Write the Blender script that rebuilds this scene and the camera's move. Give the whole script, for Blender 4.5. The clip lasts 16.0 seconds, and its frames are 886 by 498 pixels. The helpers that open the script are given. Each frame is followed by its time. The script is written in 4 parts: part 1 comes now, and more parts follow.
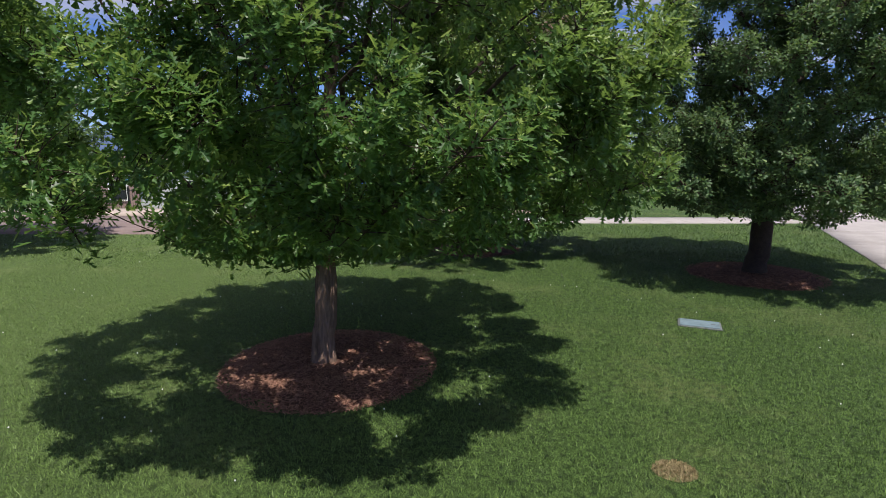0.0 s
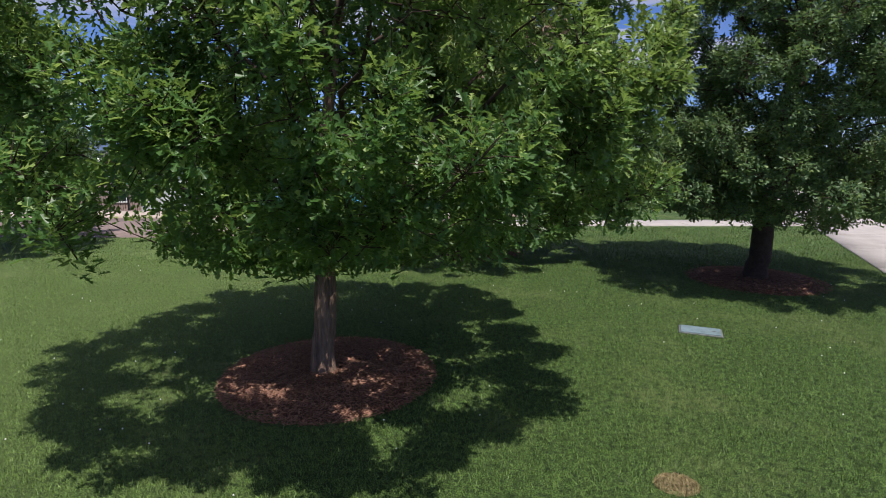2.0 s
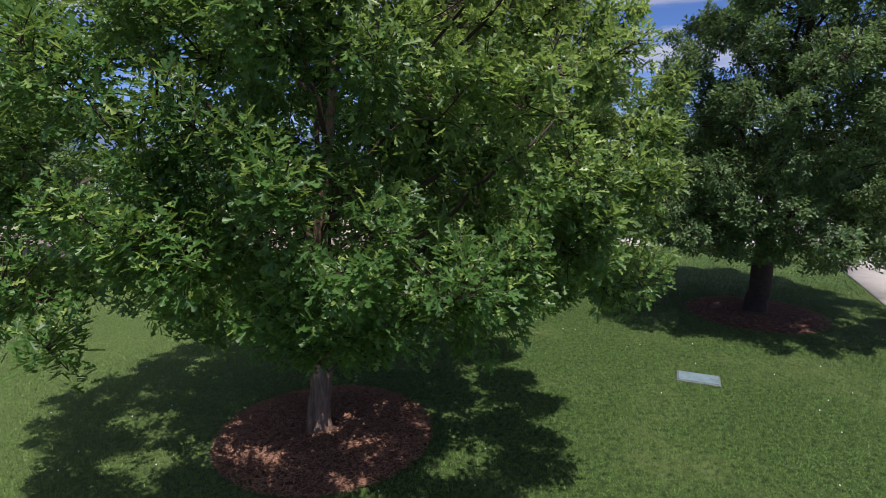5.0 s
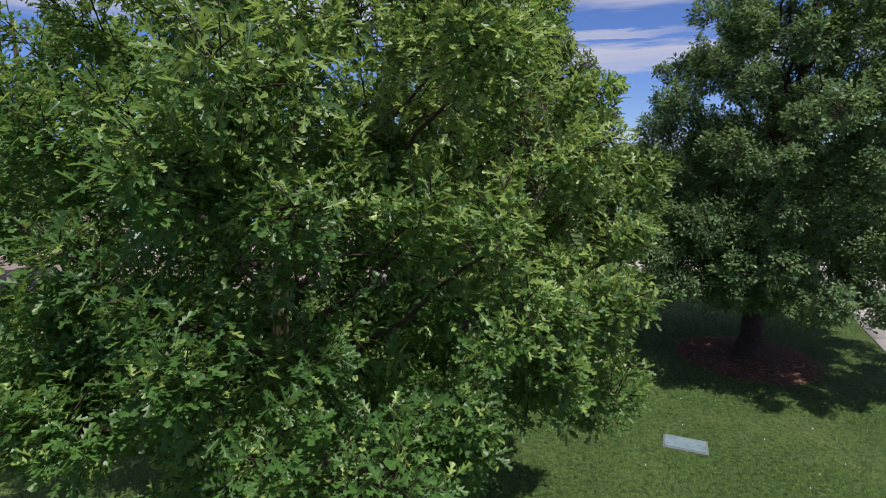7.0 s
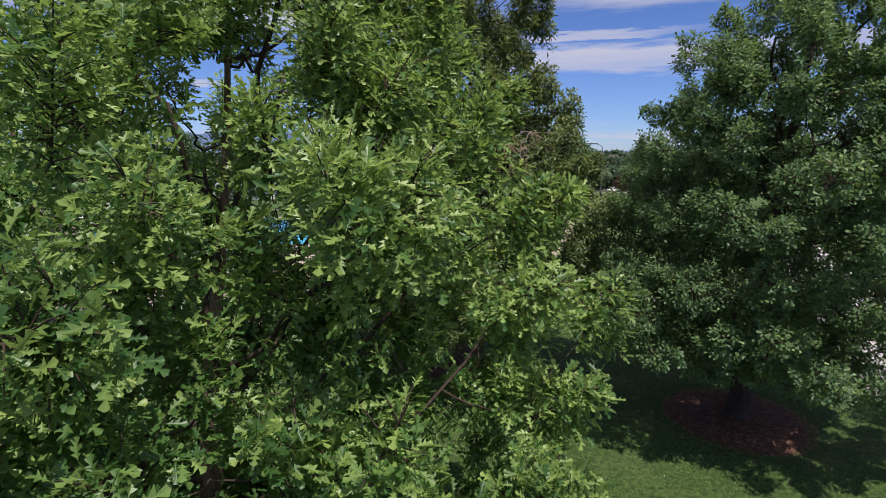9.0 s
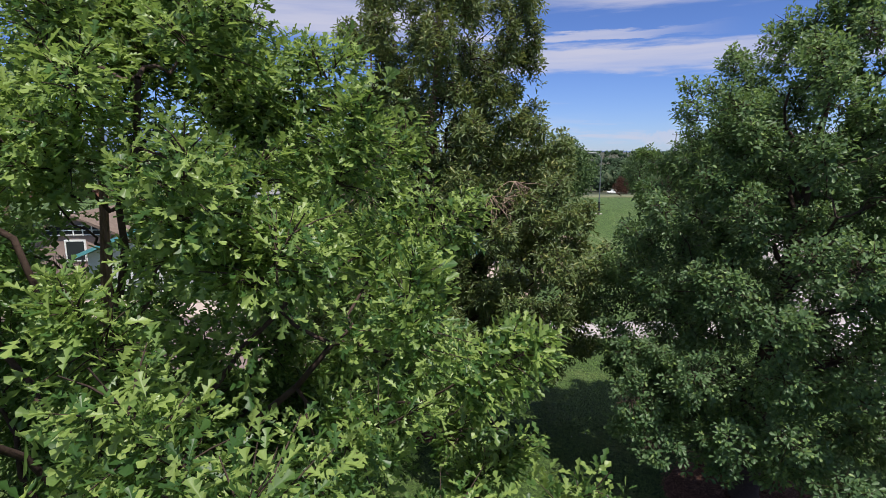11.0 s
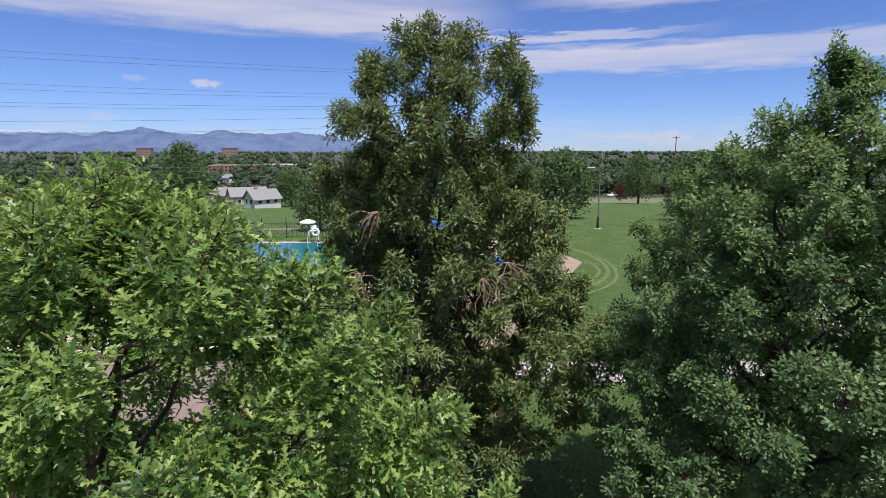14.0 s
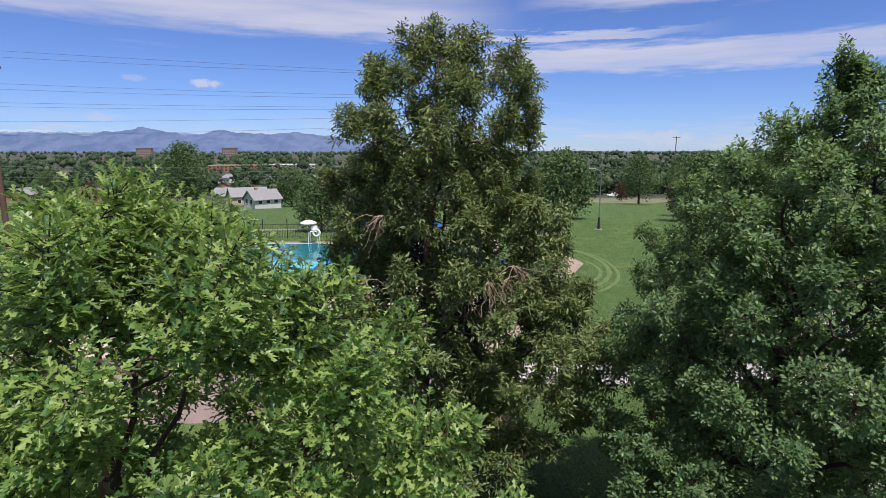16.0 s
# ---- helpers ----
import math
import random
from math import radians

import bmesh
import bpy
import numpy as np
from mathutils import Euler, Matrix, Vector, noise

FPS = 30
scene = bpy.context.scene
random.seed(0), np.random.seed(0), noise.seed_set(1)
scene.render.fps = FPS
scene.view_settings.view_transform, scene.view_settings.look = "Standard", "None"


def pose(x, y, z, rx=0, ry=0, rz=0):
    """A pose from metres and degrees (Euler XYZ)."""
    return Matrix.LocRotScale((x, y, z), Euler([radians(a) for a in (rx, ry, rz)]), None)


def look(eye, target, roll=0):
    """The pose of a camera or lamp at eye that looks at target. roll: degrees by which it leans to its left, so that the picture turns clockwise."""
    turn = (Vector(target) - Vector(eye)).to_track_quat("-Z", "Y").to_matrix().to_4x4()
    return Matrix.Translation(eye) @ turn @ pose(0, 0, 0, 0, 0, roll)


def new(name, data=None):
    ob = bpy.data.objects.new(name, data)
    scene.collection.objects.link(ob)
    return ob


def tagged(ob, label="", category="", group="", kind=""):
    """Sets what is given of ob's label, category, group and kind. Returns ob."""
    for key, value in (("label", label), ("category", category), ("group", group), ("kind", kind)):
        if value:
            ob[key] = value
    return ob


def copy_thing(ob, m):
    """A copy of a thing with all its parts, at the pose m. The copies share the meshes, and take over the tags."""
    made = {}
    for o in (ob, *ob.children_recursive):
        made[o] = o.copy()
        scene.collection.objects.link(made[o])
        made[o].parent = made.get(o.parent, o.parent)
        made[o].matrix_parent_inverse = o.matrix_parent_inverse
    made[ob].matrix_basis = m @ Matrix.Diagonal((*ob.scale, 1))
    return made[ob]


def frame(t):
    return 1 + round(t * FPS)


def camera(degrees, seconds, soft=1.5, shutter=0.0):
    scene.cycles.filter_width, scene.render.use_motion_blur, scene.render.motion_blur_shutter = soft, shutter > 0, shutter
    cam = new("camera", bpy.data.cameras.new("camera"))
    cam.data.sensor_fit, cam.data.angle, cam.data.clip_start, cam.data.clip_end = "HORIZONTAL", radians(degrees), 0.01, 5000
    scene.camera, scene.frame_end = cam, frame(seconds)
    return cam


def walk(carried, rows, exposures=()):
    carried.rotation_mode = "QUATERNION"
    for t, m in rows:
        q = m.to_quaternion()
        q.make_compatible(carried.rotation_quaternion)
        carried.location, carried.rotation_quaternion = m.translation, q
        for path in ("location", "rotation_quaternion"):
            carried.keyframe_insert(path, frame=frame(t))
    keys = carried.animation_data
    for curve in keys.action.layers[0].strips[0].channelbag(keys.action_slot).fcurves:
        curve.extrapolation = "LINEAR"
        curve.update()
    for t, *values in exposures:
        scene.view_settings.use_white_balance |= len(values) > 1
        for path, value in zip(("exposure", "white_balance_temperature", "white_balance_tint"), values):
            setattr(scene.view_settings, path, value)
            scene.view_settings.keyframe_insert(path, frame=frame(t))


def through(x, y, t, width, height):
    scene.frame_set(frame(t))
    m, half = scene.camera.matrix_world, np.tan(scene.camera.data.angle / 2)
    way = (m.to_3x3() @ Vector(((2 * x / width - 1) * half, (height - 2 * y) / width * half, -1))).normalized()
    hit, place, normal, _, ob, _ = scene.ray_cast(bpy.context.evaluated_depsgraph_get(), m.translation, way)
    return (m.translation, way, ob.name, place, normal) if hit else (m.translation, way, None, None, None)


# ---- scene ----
cam = camera(78.47, 16.0, soft=0.6)
# seconds, x, y, z, rx, ry, rz
PATH = [
    (0, 0.000, 0.000, 2.400, 79.78, 0, -0.00),
    (0.5, 0.028, 0.006, 2.420, 79.78, 0, 0.05),
    (1, 0.041, 0.004, 2.445, 79.78, 0, -0.02),
    (1.5, 0.023, 0.021, 2.471, 79.78, 0, -0.02),
    (2, -0.003, 0.047, 2.484, 79.78, 0, -0.03),
    (2.5, -0.042, 0.051, 2.483, 79.78, 0, 0.11),
    (3, -0.077, 0.045, 2.557, 79.78, 0, 0.28),
    (3.5, -0.080, 0.033, 2.694, 79.78, 0, 0.33),
    (6, 0.207, 0.376, 3.462, 79.78, 0, 0.00),
    (6.5, 0.271, 0.498, 3.657, 79.78, 0, -0.04),
    (7, 0.359, 0.635, 3.864, 79.78, 0, -0.02),
    (7.5, 0.470, 0.771, 4.076, 79.78, 0, 0.06),
    (8, 0.575, 0.915, 4.302, 79.78, 0, 0.09),
    (8.5, 0.700, 1.104, 4.532, 79.78, 0, -0.02),
    (9, 0.838, 1.344, 4.740, 79.78, 0, -0.03),
    (11.5, 1.258, 2.611, 5.790, 79.78, 0, -0.03),
    (12, 1.191, 2.667, 6.002, 79.78, 0, -0.06),
    (12.5, 1.250, 2.697, 6.220, 79.78, 0, -0.02),
    (13, 1.285, 2.690, 6.448, 79.78, 0, 0.02),
    (13.5, 1.334, 2.644, 6.682, 79.78, 0, 0.04),
    (14, 1.356, 2.661, 6.894, 79.78, 0, 0.01),
    (14.5, 1.351, 2.653, 6.949, 79.78, 0, -0.01),
    (15, 1.338, 2.639, 6.952, 79.78, 0, 0.01),
    (15.5, 1.307, 2.676, 6.959, 79.78, 0, 0.04),
    (16, 1.264, 2.689, 6.951, 79.78, 0, -0.00),
]
walk(cam, [(t, pose(*p)) for t, *p in PATH], [(0.0, 0.30), (7.0, 0.29), (9.0, 0.34), (12.0, 0.45), (16.0, 0.48)])

# ---- light: midsummer midday sun from behind and above, thin cirrus bands ----
SUN = Vector((0.19, -0.40, 1.0)).normalized()
lamp = new("sun", bpy.data.lights.new("sun", "SUN"))
lamp.data.energy, lamp.data.angle, lamp.data.color = 4.4, radians(0.55), (1.0, 0.955, 0.88)
lamp.matrix_world = look(SUN * 60, (0, 0, 0))


def node(tree, kind, **values):
    n = tree.nodes.new(kind)
    for key, value in values.items():
        n.inputs[key.replace("_", " ")].default_value = value
    return n


def calc(tree, op, a, b=None, c=None):
    n = tree.nodes.new("ShaderNodeMath")
    n.operation = op
    for i, v in enumerate((a, b, c)):
        if v is None:
            continue
        if isinstance(v, (int, float)):
            n.inputs[i].default_value = v
        else:
            tree.links.new(v, n.inputs[i])
    return n.outputs[0]


def blend(tree, fac, a, b):
    n = tree.nodes.new("ShaderNodeMix")
    n.data_type = "RGBA"
    for i, v in ((0, fac), (6, a), (7, b)):
        if isinstance(v, (int, float)):
            n.inputs[i].default_value = v
        elif isinstance(v, tuple):
            n.inputs[i].default_value = (*v, 1)
        else:
            tree.links.new(v, n.inputs[i])
    return n.outputs[2]


def ramp(tree, fac, lo, hi):
    n = tree.nodes.new("ShaderNodeMapRange")
    n.interpolation_type = "SMOOTHSTEP"
    n.inputs[1].default_value, n.inputs[2].default_value = lo, hi
    tree.links.new(fac, n.inputs[0])
    return n.outputs[0]


def noise_at(tree, vector, scale, detail=4, rough=0.55, stretch=None):
    if stretch:
        m = tree.nodes.new("ShaderNodeVectorMath")
        m.operation = "MULTIPLY"
        m.inputs[1].default_value = stretch
        tree.links.new(vector, m.inputs[0])
        vector = m.outputs[0]
    n = node(tree, "ShaderNodeTexNoise", Scale=scale, Detail=detail, Roughness=rough)
    tree.links.new(vector, n.inputs["Vector"])
    return n.outputs[0]


world = bpy.data.worlds.new("sky")
scene.world = world
world.use_nodes = True
wt = world.node_tree
back = wt.nodes["Background"]
sky = wt.nodes.new("ShaderNodeTexSky")
sky.sky_type, sky.sun_disc = "NISHITA", False
sky.sun_elevation = math.asin(SUN.z)
sky.sun_rotation = math.atan2(SUN.x, SUN.y)
sky.altitude, sky.dust_density, sky.ozone_density = 1600, 0.5, 1.5
coord = wt.nodes.new("ShaderNodeTexCoord").outputs["Generated"]
sep = wt.nodes.new("ShaderNodeSeparateXYZ")
wt.links.new(coord, sep.inputs[0])
azim = calc(wt, "ARCTAN2", sep.outputs[0], sep.outputs[1])
elev = calc(wt, "ARCSINE", sep.outputs[2])
comb = wt.nodes.new("ShaderNodeCombineXYZ")
wt.links.new(azim, comb.inputs[0])
wt.links.new(elev, comb.inputs[1])
sheet = noise_at(wt, comb.outputs[0], 1.0, 6, 0.6, (1.3, 17.0, 1.0))
wisps = noise_at(wt, comb.outputs[0], 1.0, 5, 0.6, (7.0, 60.0, 1.0))
sag = calc(wt, "MULTIPLY", calc(wt, "SUBTRACT", wisps, 0.5), 0.05)
lift = calc(wt, "ADD", elev, sag)


def band(centre, half, left, right):
    """A streak of cirrus round one height, between two bearings (radians)."""
    d = calc(wt, "ABSOLUTE", calc(wt, "SUBTRACT", lift, centre))
    up = calc(wt, "SUBTRACT", 1.0, ramp(wt, d, half * 0.45, half))
    return calc(wt, "MULTIPLY", calc(wt, "MULTIPLY", up, ramp(wt, azim, left - 0.12, left + 0.1)), calc(wt, "SUBTRACT", 1.0, ramp(wt, azim, right - 0.1, right + 0.15)))


cloud = calc(wt, "MULTIPLY", ramp(wt, sheet, 0.55, 0.75), ramp(wt, elev, 0.03, 0.12))
for streak in ((0.152, 0.028, 0.05, 2.2), (0.190, 0.010, -0.1, 0.35), (0.262, 0.040, 0.2, 2.0), (0.232, 0.050, -2.5, 0.02), (0.40, 0.09, -2.5, 2.5)):
    cloud = calc(wt, "MAXIMUM", cloud, calc(wt, "MULTIPLY", band(*streak), calc(wt, "ADD", 0.42, calc(wt, "MULTIPLY", ramp(wt, sheet, 0.3, 0.65), 0.48))))
for az0, el0, wide, tall, dense in ((-0.398, 0.108, 0.030, 0.008, 0.75), (-0.55, 0.052, 0.035, 0.008, 0.35), (0.385, 0.022, 0.055, 0.014, 0.55), (-0.50, 0.112, 0.02, 0.006, 0.3)):
    across = calc(wt, "DIVIDE", calc(wt, "SUBTRACT", azim, az0), wide)
    above = calc(wt, "DIVIDE", calc(wt, "SUBTRACT", elev, el0), tall)
    out = calc(wt, "ADD", calc(wt, "ADD", calc(wt, "MULTIPLY", across, across), calc(wt, "MULTIPLY", above, above)), calc(wt, "MULTIPLY", calc(wt, "SUBTRACT", noise_at(wt, comb.outputs[0], 55.0, 4, 0.6), 0.5), 3.2))
    cloud = calc(wt, "MAXIMUM", cloud, calc(wt, "MULTIPLY", calc(wt, "SUBTRACT", 1.0, ramp(wt, out, 0.1, 1.0)), dense))
low = calc(wt, "MULTIPLY", calc(wt, "SUBTRACT", 1.0, ramp(wt, elev, 0.015, 0.07)), calc(wt, "MULTIPLY", ramp(wt, wisps, 0.46, 0.66), 0.7))
# unseen cloud overhead, added to whiten the light in the shade
fill_veil = calc(wt, "MULTIPLY", ramp(wt, elev, 0.42, 0.75), calc(wt, "ADD", 0.55, calc(wt, "MULTIPLY", ramp(wt, sheet, 0.3, 0.7), 0.3)))
cloud = calc(wt, "MINIMUM", calc(wt, "MAXIMUM", calc(wt, "MAXIMUM", cloud, low), fill_veil), 0.9)
tint = wt.nodes.new("ShaderNodeMix")
tint.data_type, tint.blend_type = "RGBA", "MULTIPLY"
tint.inputs[7].default_value = (0.54, 0.67, 1.07, 1)
wt.links.new(calc(wt, "SUBTRACT", 1.0, ramp(wt, elev, 0.25, 0.8)), tint.inputs[0])
wt.links.new(sky.outputs[0], tint.inputs[6])
wt.links.new(blend(wt, cloud, tint.outputs[2], (5.2, 5.2, 6.3)), back.inputs["Color"])
back.inputs["Strength"].default_value = 0.088


# ---- materials ----
def surface(name, dark, light, scale=6.0, rough=0.85, bump=0.3, fine=60.0, stain=None, stain_scale=0.6, stretch=None, metal=0.0, spec=0.3, step=0.01, island=0.0, grit=0.45):
    """Two scales of colour variation, an optional stain and a fine relief; object space, metres."""
    m = bpy.data.materials.new(name)
    m.use_nodes = True
    t = m.node_tree
    b = t.nodes["Principled BSDF"]
    at = t.nodes.new("ShaderNodeTexCoord").outputs["Object"]
    coarse = noise_at(t, at, scale, 5, 0.6, stretch)
    grain = noise_at(t, at, fine, 3, 0.6, stretch)
    fac = calc(t, "ADD", calc(t, "MULTIPLY", ramp(t, coarse, 0.3, 0.7), 1 - grit), calc(t, "MULTIPLY", ramp(t, grain, 0.3, 0.7), grit))
    if island:
        g = t.nodes.new("ShaderNodeNewGeometry")
        fac = calc(t, "ADD", calc(t, "MULTIPLY", fac, 1 - island), calc(t, "MULTIPLY", g.outputs["Random Per Island"], island))
    colour = blend(t, fac, dark, light)
    if stain:
        colour = blend(t, calc(t, "MULTIPLY", ramp(t, noise_at(t, at, stain_scale, 6, 0.65), 0.48, 0.72), 0.75), colour, stain)
    t.links.new(colour, b.inputs["Base Color"])
    b.inputs["Roughness"].default_value, b.inputs["Metallic"].default_value = rough, metal
    b.inputs["Specular IOR Level"].default_value = spec
    if bump:
        k = node(t, "ShaderNodeBump", Strength=bump, Distance=step)
        t.links.new(calc(t, "ADD", grain, calc(t, "MULTIPLY", coarse, 0.6)), k.inputs["Height"])
        t.links.new(k.outputs[0], b.inputs["Normal"])
    return m


def foliage(name, dark, light, fresh, through=0.35, rough=0.42, fresh_share=0.12, spec=0.45, spread=1.3, lit_side=None):
    """Leaves: each has its own green, a few are young and yellower; they glow a little against the light."""
    m = bpy.data.materials.new(name)
    m.use_nodes = True
    t = m.node_tree
    b = t.nodes["Principled BSDF"]
    g = t.nodes.new("ShaderNodeNewGeometry")
    at = t.nodes.new("ShaderNodeTexCoord").outputs["Object"]
    patch = noise_at(t, at, spread, 3)
    each = g.outputs["Random Per Island"]
    fac = calc(t, "ADD", calc(t, "MULTIPLY", each, 0.55), calc(t, "MULTIPLY", ramp(t, patch, 0.35, 0.65), 0.45))
    colour = blend(t, fac, dark, light)
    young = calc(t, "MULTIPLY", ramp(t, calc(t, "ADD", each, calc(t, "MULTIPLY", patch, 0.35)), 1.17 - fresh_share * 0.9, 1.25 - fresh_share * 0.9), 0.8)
    if lit_side:
        # sunlit side put into leaf colour: yellower along (x, y, z), from, to, share
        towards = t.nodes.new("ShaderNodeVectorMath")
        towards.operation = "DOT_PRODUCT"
        towards.inputs[1].default_value = lit_side[0]
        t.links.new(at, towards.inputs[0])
        some = calc(t, "MULTIPLY", ramp(t, calc(t, "ADD", each, calc(t, "SUBTRACT", patch, 0.5)), 0.15, 0.9), lit_side[3])
        young = calc(t, "MAXIMUM", young, calc(t, "MULTIPLY", ramp(t, towards.outputs["Value"], lit_side[1], lit_side[2]), some))
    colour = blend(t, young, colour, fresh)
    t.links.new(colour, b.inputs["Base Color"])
    b.inputs["Roughness"].default_value = rough
    b.inputs["Specular IOR Level"].default_value = spec
    tr = t.nodes.new("ShaderNodeBsdfTranslucent")
    t.links.new(blend(t, 0.40, colour, (fresh[0], fresh[1] * 1.05, fresh[2] * 0.7)), tr.inputs["Color"])
    mix = t.nodes.new("ShaderNodeMixShader")
    mix.inputs[0].default_value = through
    t.links.new(b.outputs[0], mix.inputs[1])
    t.links.new(tr.outputs[0], mix.inputs[2])
    t.links.new(mix.outputs[0], t.nodes["Material Output"].inputs["Surface"])
    return m


def plain(name, colour, rough=0.6, metal=0.0):
    return surface(name, tuple(c * 0.88 for c in colour), colour, 3.0, rough, 0.08, 40.0, metal=metal)


# both oaks: yellower leaves painted in towards the sunlit flank and top
OAK_LEAF = foliage("oak_leaf", (0.036, 0.090, 0.026), (0.112, 0.232, 0.056), (0.355, 0.455, 0.128), 0.46, 0.40, fresh_share=0.13, spec=0.45, lit_side=((0.55, 0.0, 0.75), 2.75, 4.2, 0.78))
DARK_LEAF = foliage("dark_oak_leaf", (0.054, 0.112, 0.048), (0.144, 0.228, 0.092), (0.26, 0.36, 0.11), 0.40, 0.45, fresh_share=0.13, spec=0.4, lit_side=((0.0, 0.0, 1.0), 5.0, 7.6, 0.5))
ASH_LEAF = foliage("ash_leaf", (0.060, 0.100, 0.032), (0.134, 0.186, 0.056), (0.27, 0.275, 0.09), 0.32, fresh_share=0.13)
TOWN_LEAF = foliage("town_leaf", (0.024, 0.046, 0.026), (0.074, 0.112, 0.056), (0.10, 0.12, 0.07), 0.15, 0.8, spec=0.1, spread=0.05)
FAR_LEAF = foliage("park_leaf", (0.042, 0.078, 0.030), (0.105, 0.165, 0.060), (0.14, 0.20, 0.07), 0.26, 0.6, spec=0.25)
RED_LEAF = foliage("plum_leaf", (0.060, 0.026, 0.022), (0.11, 0.05, 0.035), (0.13, 0.08, 0.05), 0.22, 0.6, spec=0.25)
BARK = surface("grey_bark", (0.085, 0.052, 0.038), (0.320, 0.205, 0.150), 9.0, 0.95, 1.0, 46.0, stretch=(1, 1, 0.14), step=0.04)
TWIG = surface("twig_bark", (0.032, 0.020, 0.016), (0.080, 0.052, 0.042), 9.0, 0.9, 0.5, 50.0)
DEAD = surface("dead_twig", (0.20, 0.13, 0.095), (0.36, 0.27, 0.21), 8.0, 0.9, 0.4, 50.0)
GRASS = surface("lawn", (0.020, 0.042, 0.010), (0.095, 0.160, 0.042), 1.1, 0.9, 0.9, 95.0, step=0.03, grit=0.6)
gt = GRASS.node_tree
gs = gt.nodes.new("ShaderNodeSeparateXYZ")
gc = gt.nodes.new("ShaderNodeTexCoord").outputs["Object"]
gt.links.new(gc, gs.inputs[0])
lawn_in = gt.nodes["Principled BSDF"].inputs["Base Color"]
lawn_colour = lawn_in.links[0].from_socket
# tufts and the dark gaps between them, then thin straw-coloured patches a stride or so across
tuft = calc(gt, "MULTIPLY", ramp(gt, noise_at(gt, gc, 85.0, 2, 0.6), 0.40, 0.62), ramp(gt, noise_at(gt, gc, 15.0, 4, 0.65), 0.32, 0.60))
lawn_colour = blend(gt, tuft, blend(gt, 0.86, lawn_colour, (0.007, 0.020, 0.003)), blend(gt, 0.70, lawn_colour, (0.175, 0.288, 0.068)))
thin = calc(gt, "MULTIPLY", ramp(gt, noise_at(gt, gc, 0.6, 5, 0.62), 0.48, 0.72), ramp(gt, noise_at(gt, gc, 9.0, 4, 0.65), 0.35, 0.75))
lawn_colour = blend(gt, calc(gt, "MULTIPLY", thin, 0.75), lawn_colour, (0.205, 0.235, 0.088))
scrub = blend(gt, ramp(gt, noise_at(gt, gc, 0.035, 5, 0.7), 0.4, 0.65), (0.026, 0.036, 0.020), (0.10, 0.09, 0.065))
gt.links.new(blend(gt, ramp(gt, gs.outputs[1], 205.0, 250.0), lawn_colour, scrub), lawn_in)
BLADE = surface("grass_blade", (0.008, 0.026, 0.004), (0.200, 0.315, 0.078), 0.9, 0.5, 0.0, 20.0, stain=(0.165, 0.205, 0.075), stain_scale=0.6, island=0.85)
# the lawn is drier and paler towards the lane side
for m, socket_from in ((GRASS, lawn_in), (BLADE, BLADE.node_tree.nodes["Principled BSDF"].inputs["Base Color"])):
    mt = m.node_tree
    pale_at = mt.nodes.new("ShaderNodeSeparateXYZ")
    mt.links.new(mt.nodes.new("ShaderNodeTexCoord").outputs["Object"], pale_at.inputs[0])
    side = calc(mt, "SUBTRACT", 1.0, ramp(mt, calc(mt, "ADD", pale_at.outputs[0], calc(mt, "MULTIPLY", noise_at(mt, mt.nodes.new("ShaderNodeTexCoord").outputs["Object"], 0.5, 4), 2.0)), -4.5, 1.0))
    near = calc(mt, "SUBTRACT", 1.0, ramp(mt, pale_at.outputs[1], 14.0, 24.0))
    before = socket_from.links[0].from_socket
    mt.links.new(blend(mt, calc(mt, "MULTIPLY", calc(mt, "MULTIPLY", side, near), 0.24), before, (0.215, 0.285, 0.095)), socket_from)
DRY = surface("dry_grass", (0.20, 0.150, 0.080), (0.50, 0.40, 0.22), 9.0, 0.95, 0.6, 70.0, island=0.6)
SOIL = surface("mulch_bed", (0.060, 0.027, 0.021), (0.16, 0.080, 0.060), 12.0, 0.95, 1.0, 60.0, step=0.03)
CHIP = surface("mulch_chip", (0.100, 0.040, 0.028), (0.43, 0.235, 0.168), 5.0, 0.85, 0.3, 80.0, island=0.75)
CONCRETE = surface("concrete", (0.33, 0.295, 0.285), (0.43, 0.39, 0.38), 1.4, 0.9, 0.25, 70.0, stain=(0.28, 0.255, 0.235), stain_scale=0.8)
ASPHALT = surface("pink_asphalt", (0.17, 0.125, 0.12), (0.26, 0.195, 0.185), 1.0, 0.92, 0.4, 90.0, stain=(0.14, 0.105, 0.10), stain_scale=0.35)
DECK = surface("pool_deck", (0.36, 0.29, 0.25), (0.47, 0.385, 0.34), 1.2, 0.9, 0.2, 60.0)
GRAVEL = surface("crusher_fines", (0.21, 0.155, 0.12), (0.33, 0.25, 0.20), 1.8, 0.95, 0.5, 90.0)
STEEL = surface("galvanised_steel", (0.15, 0.16, 0.16), (0.24, 0.25, 0.25), 4.0, 0.45, 0.1, 60.0, metal=0.6)
BLACK_METAL = surface("black_metal", (0.012, 0.012, 0.013), (0.03, 0.03, 0.032), 5.0, 0.5, 0.1, 60.0)
POLE_WOOD = surface("creosote_wood", (0.07, 0.043, 0.030), (0.16, 0.10, 0.07), 3.0, 0.9, 0.6, 40.0, stretch=(1, 1, 0.1))
WHITE = plain("white_paint", (0.78, 0.78, 0.76), 0.55)
LID = surface("valve_lid", (0.105, 0.155, 0.185), (0.200, 0.265, 0.300), 12.0, 0.75, 0.3, 120.0, stain=(0.085, 0.115, 0.130), stain_scale=6.0)
LID_RIM = surface("valve_rim", (0.10, 0.11, 0.11), (0.16, 0.17, 0.17), 9.0, 0.7, 0.3, 80.0)
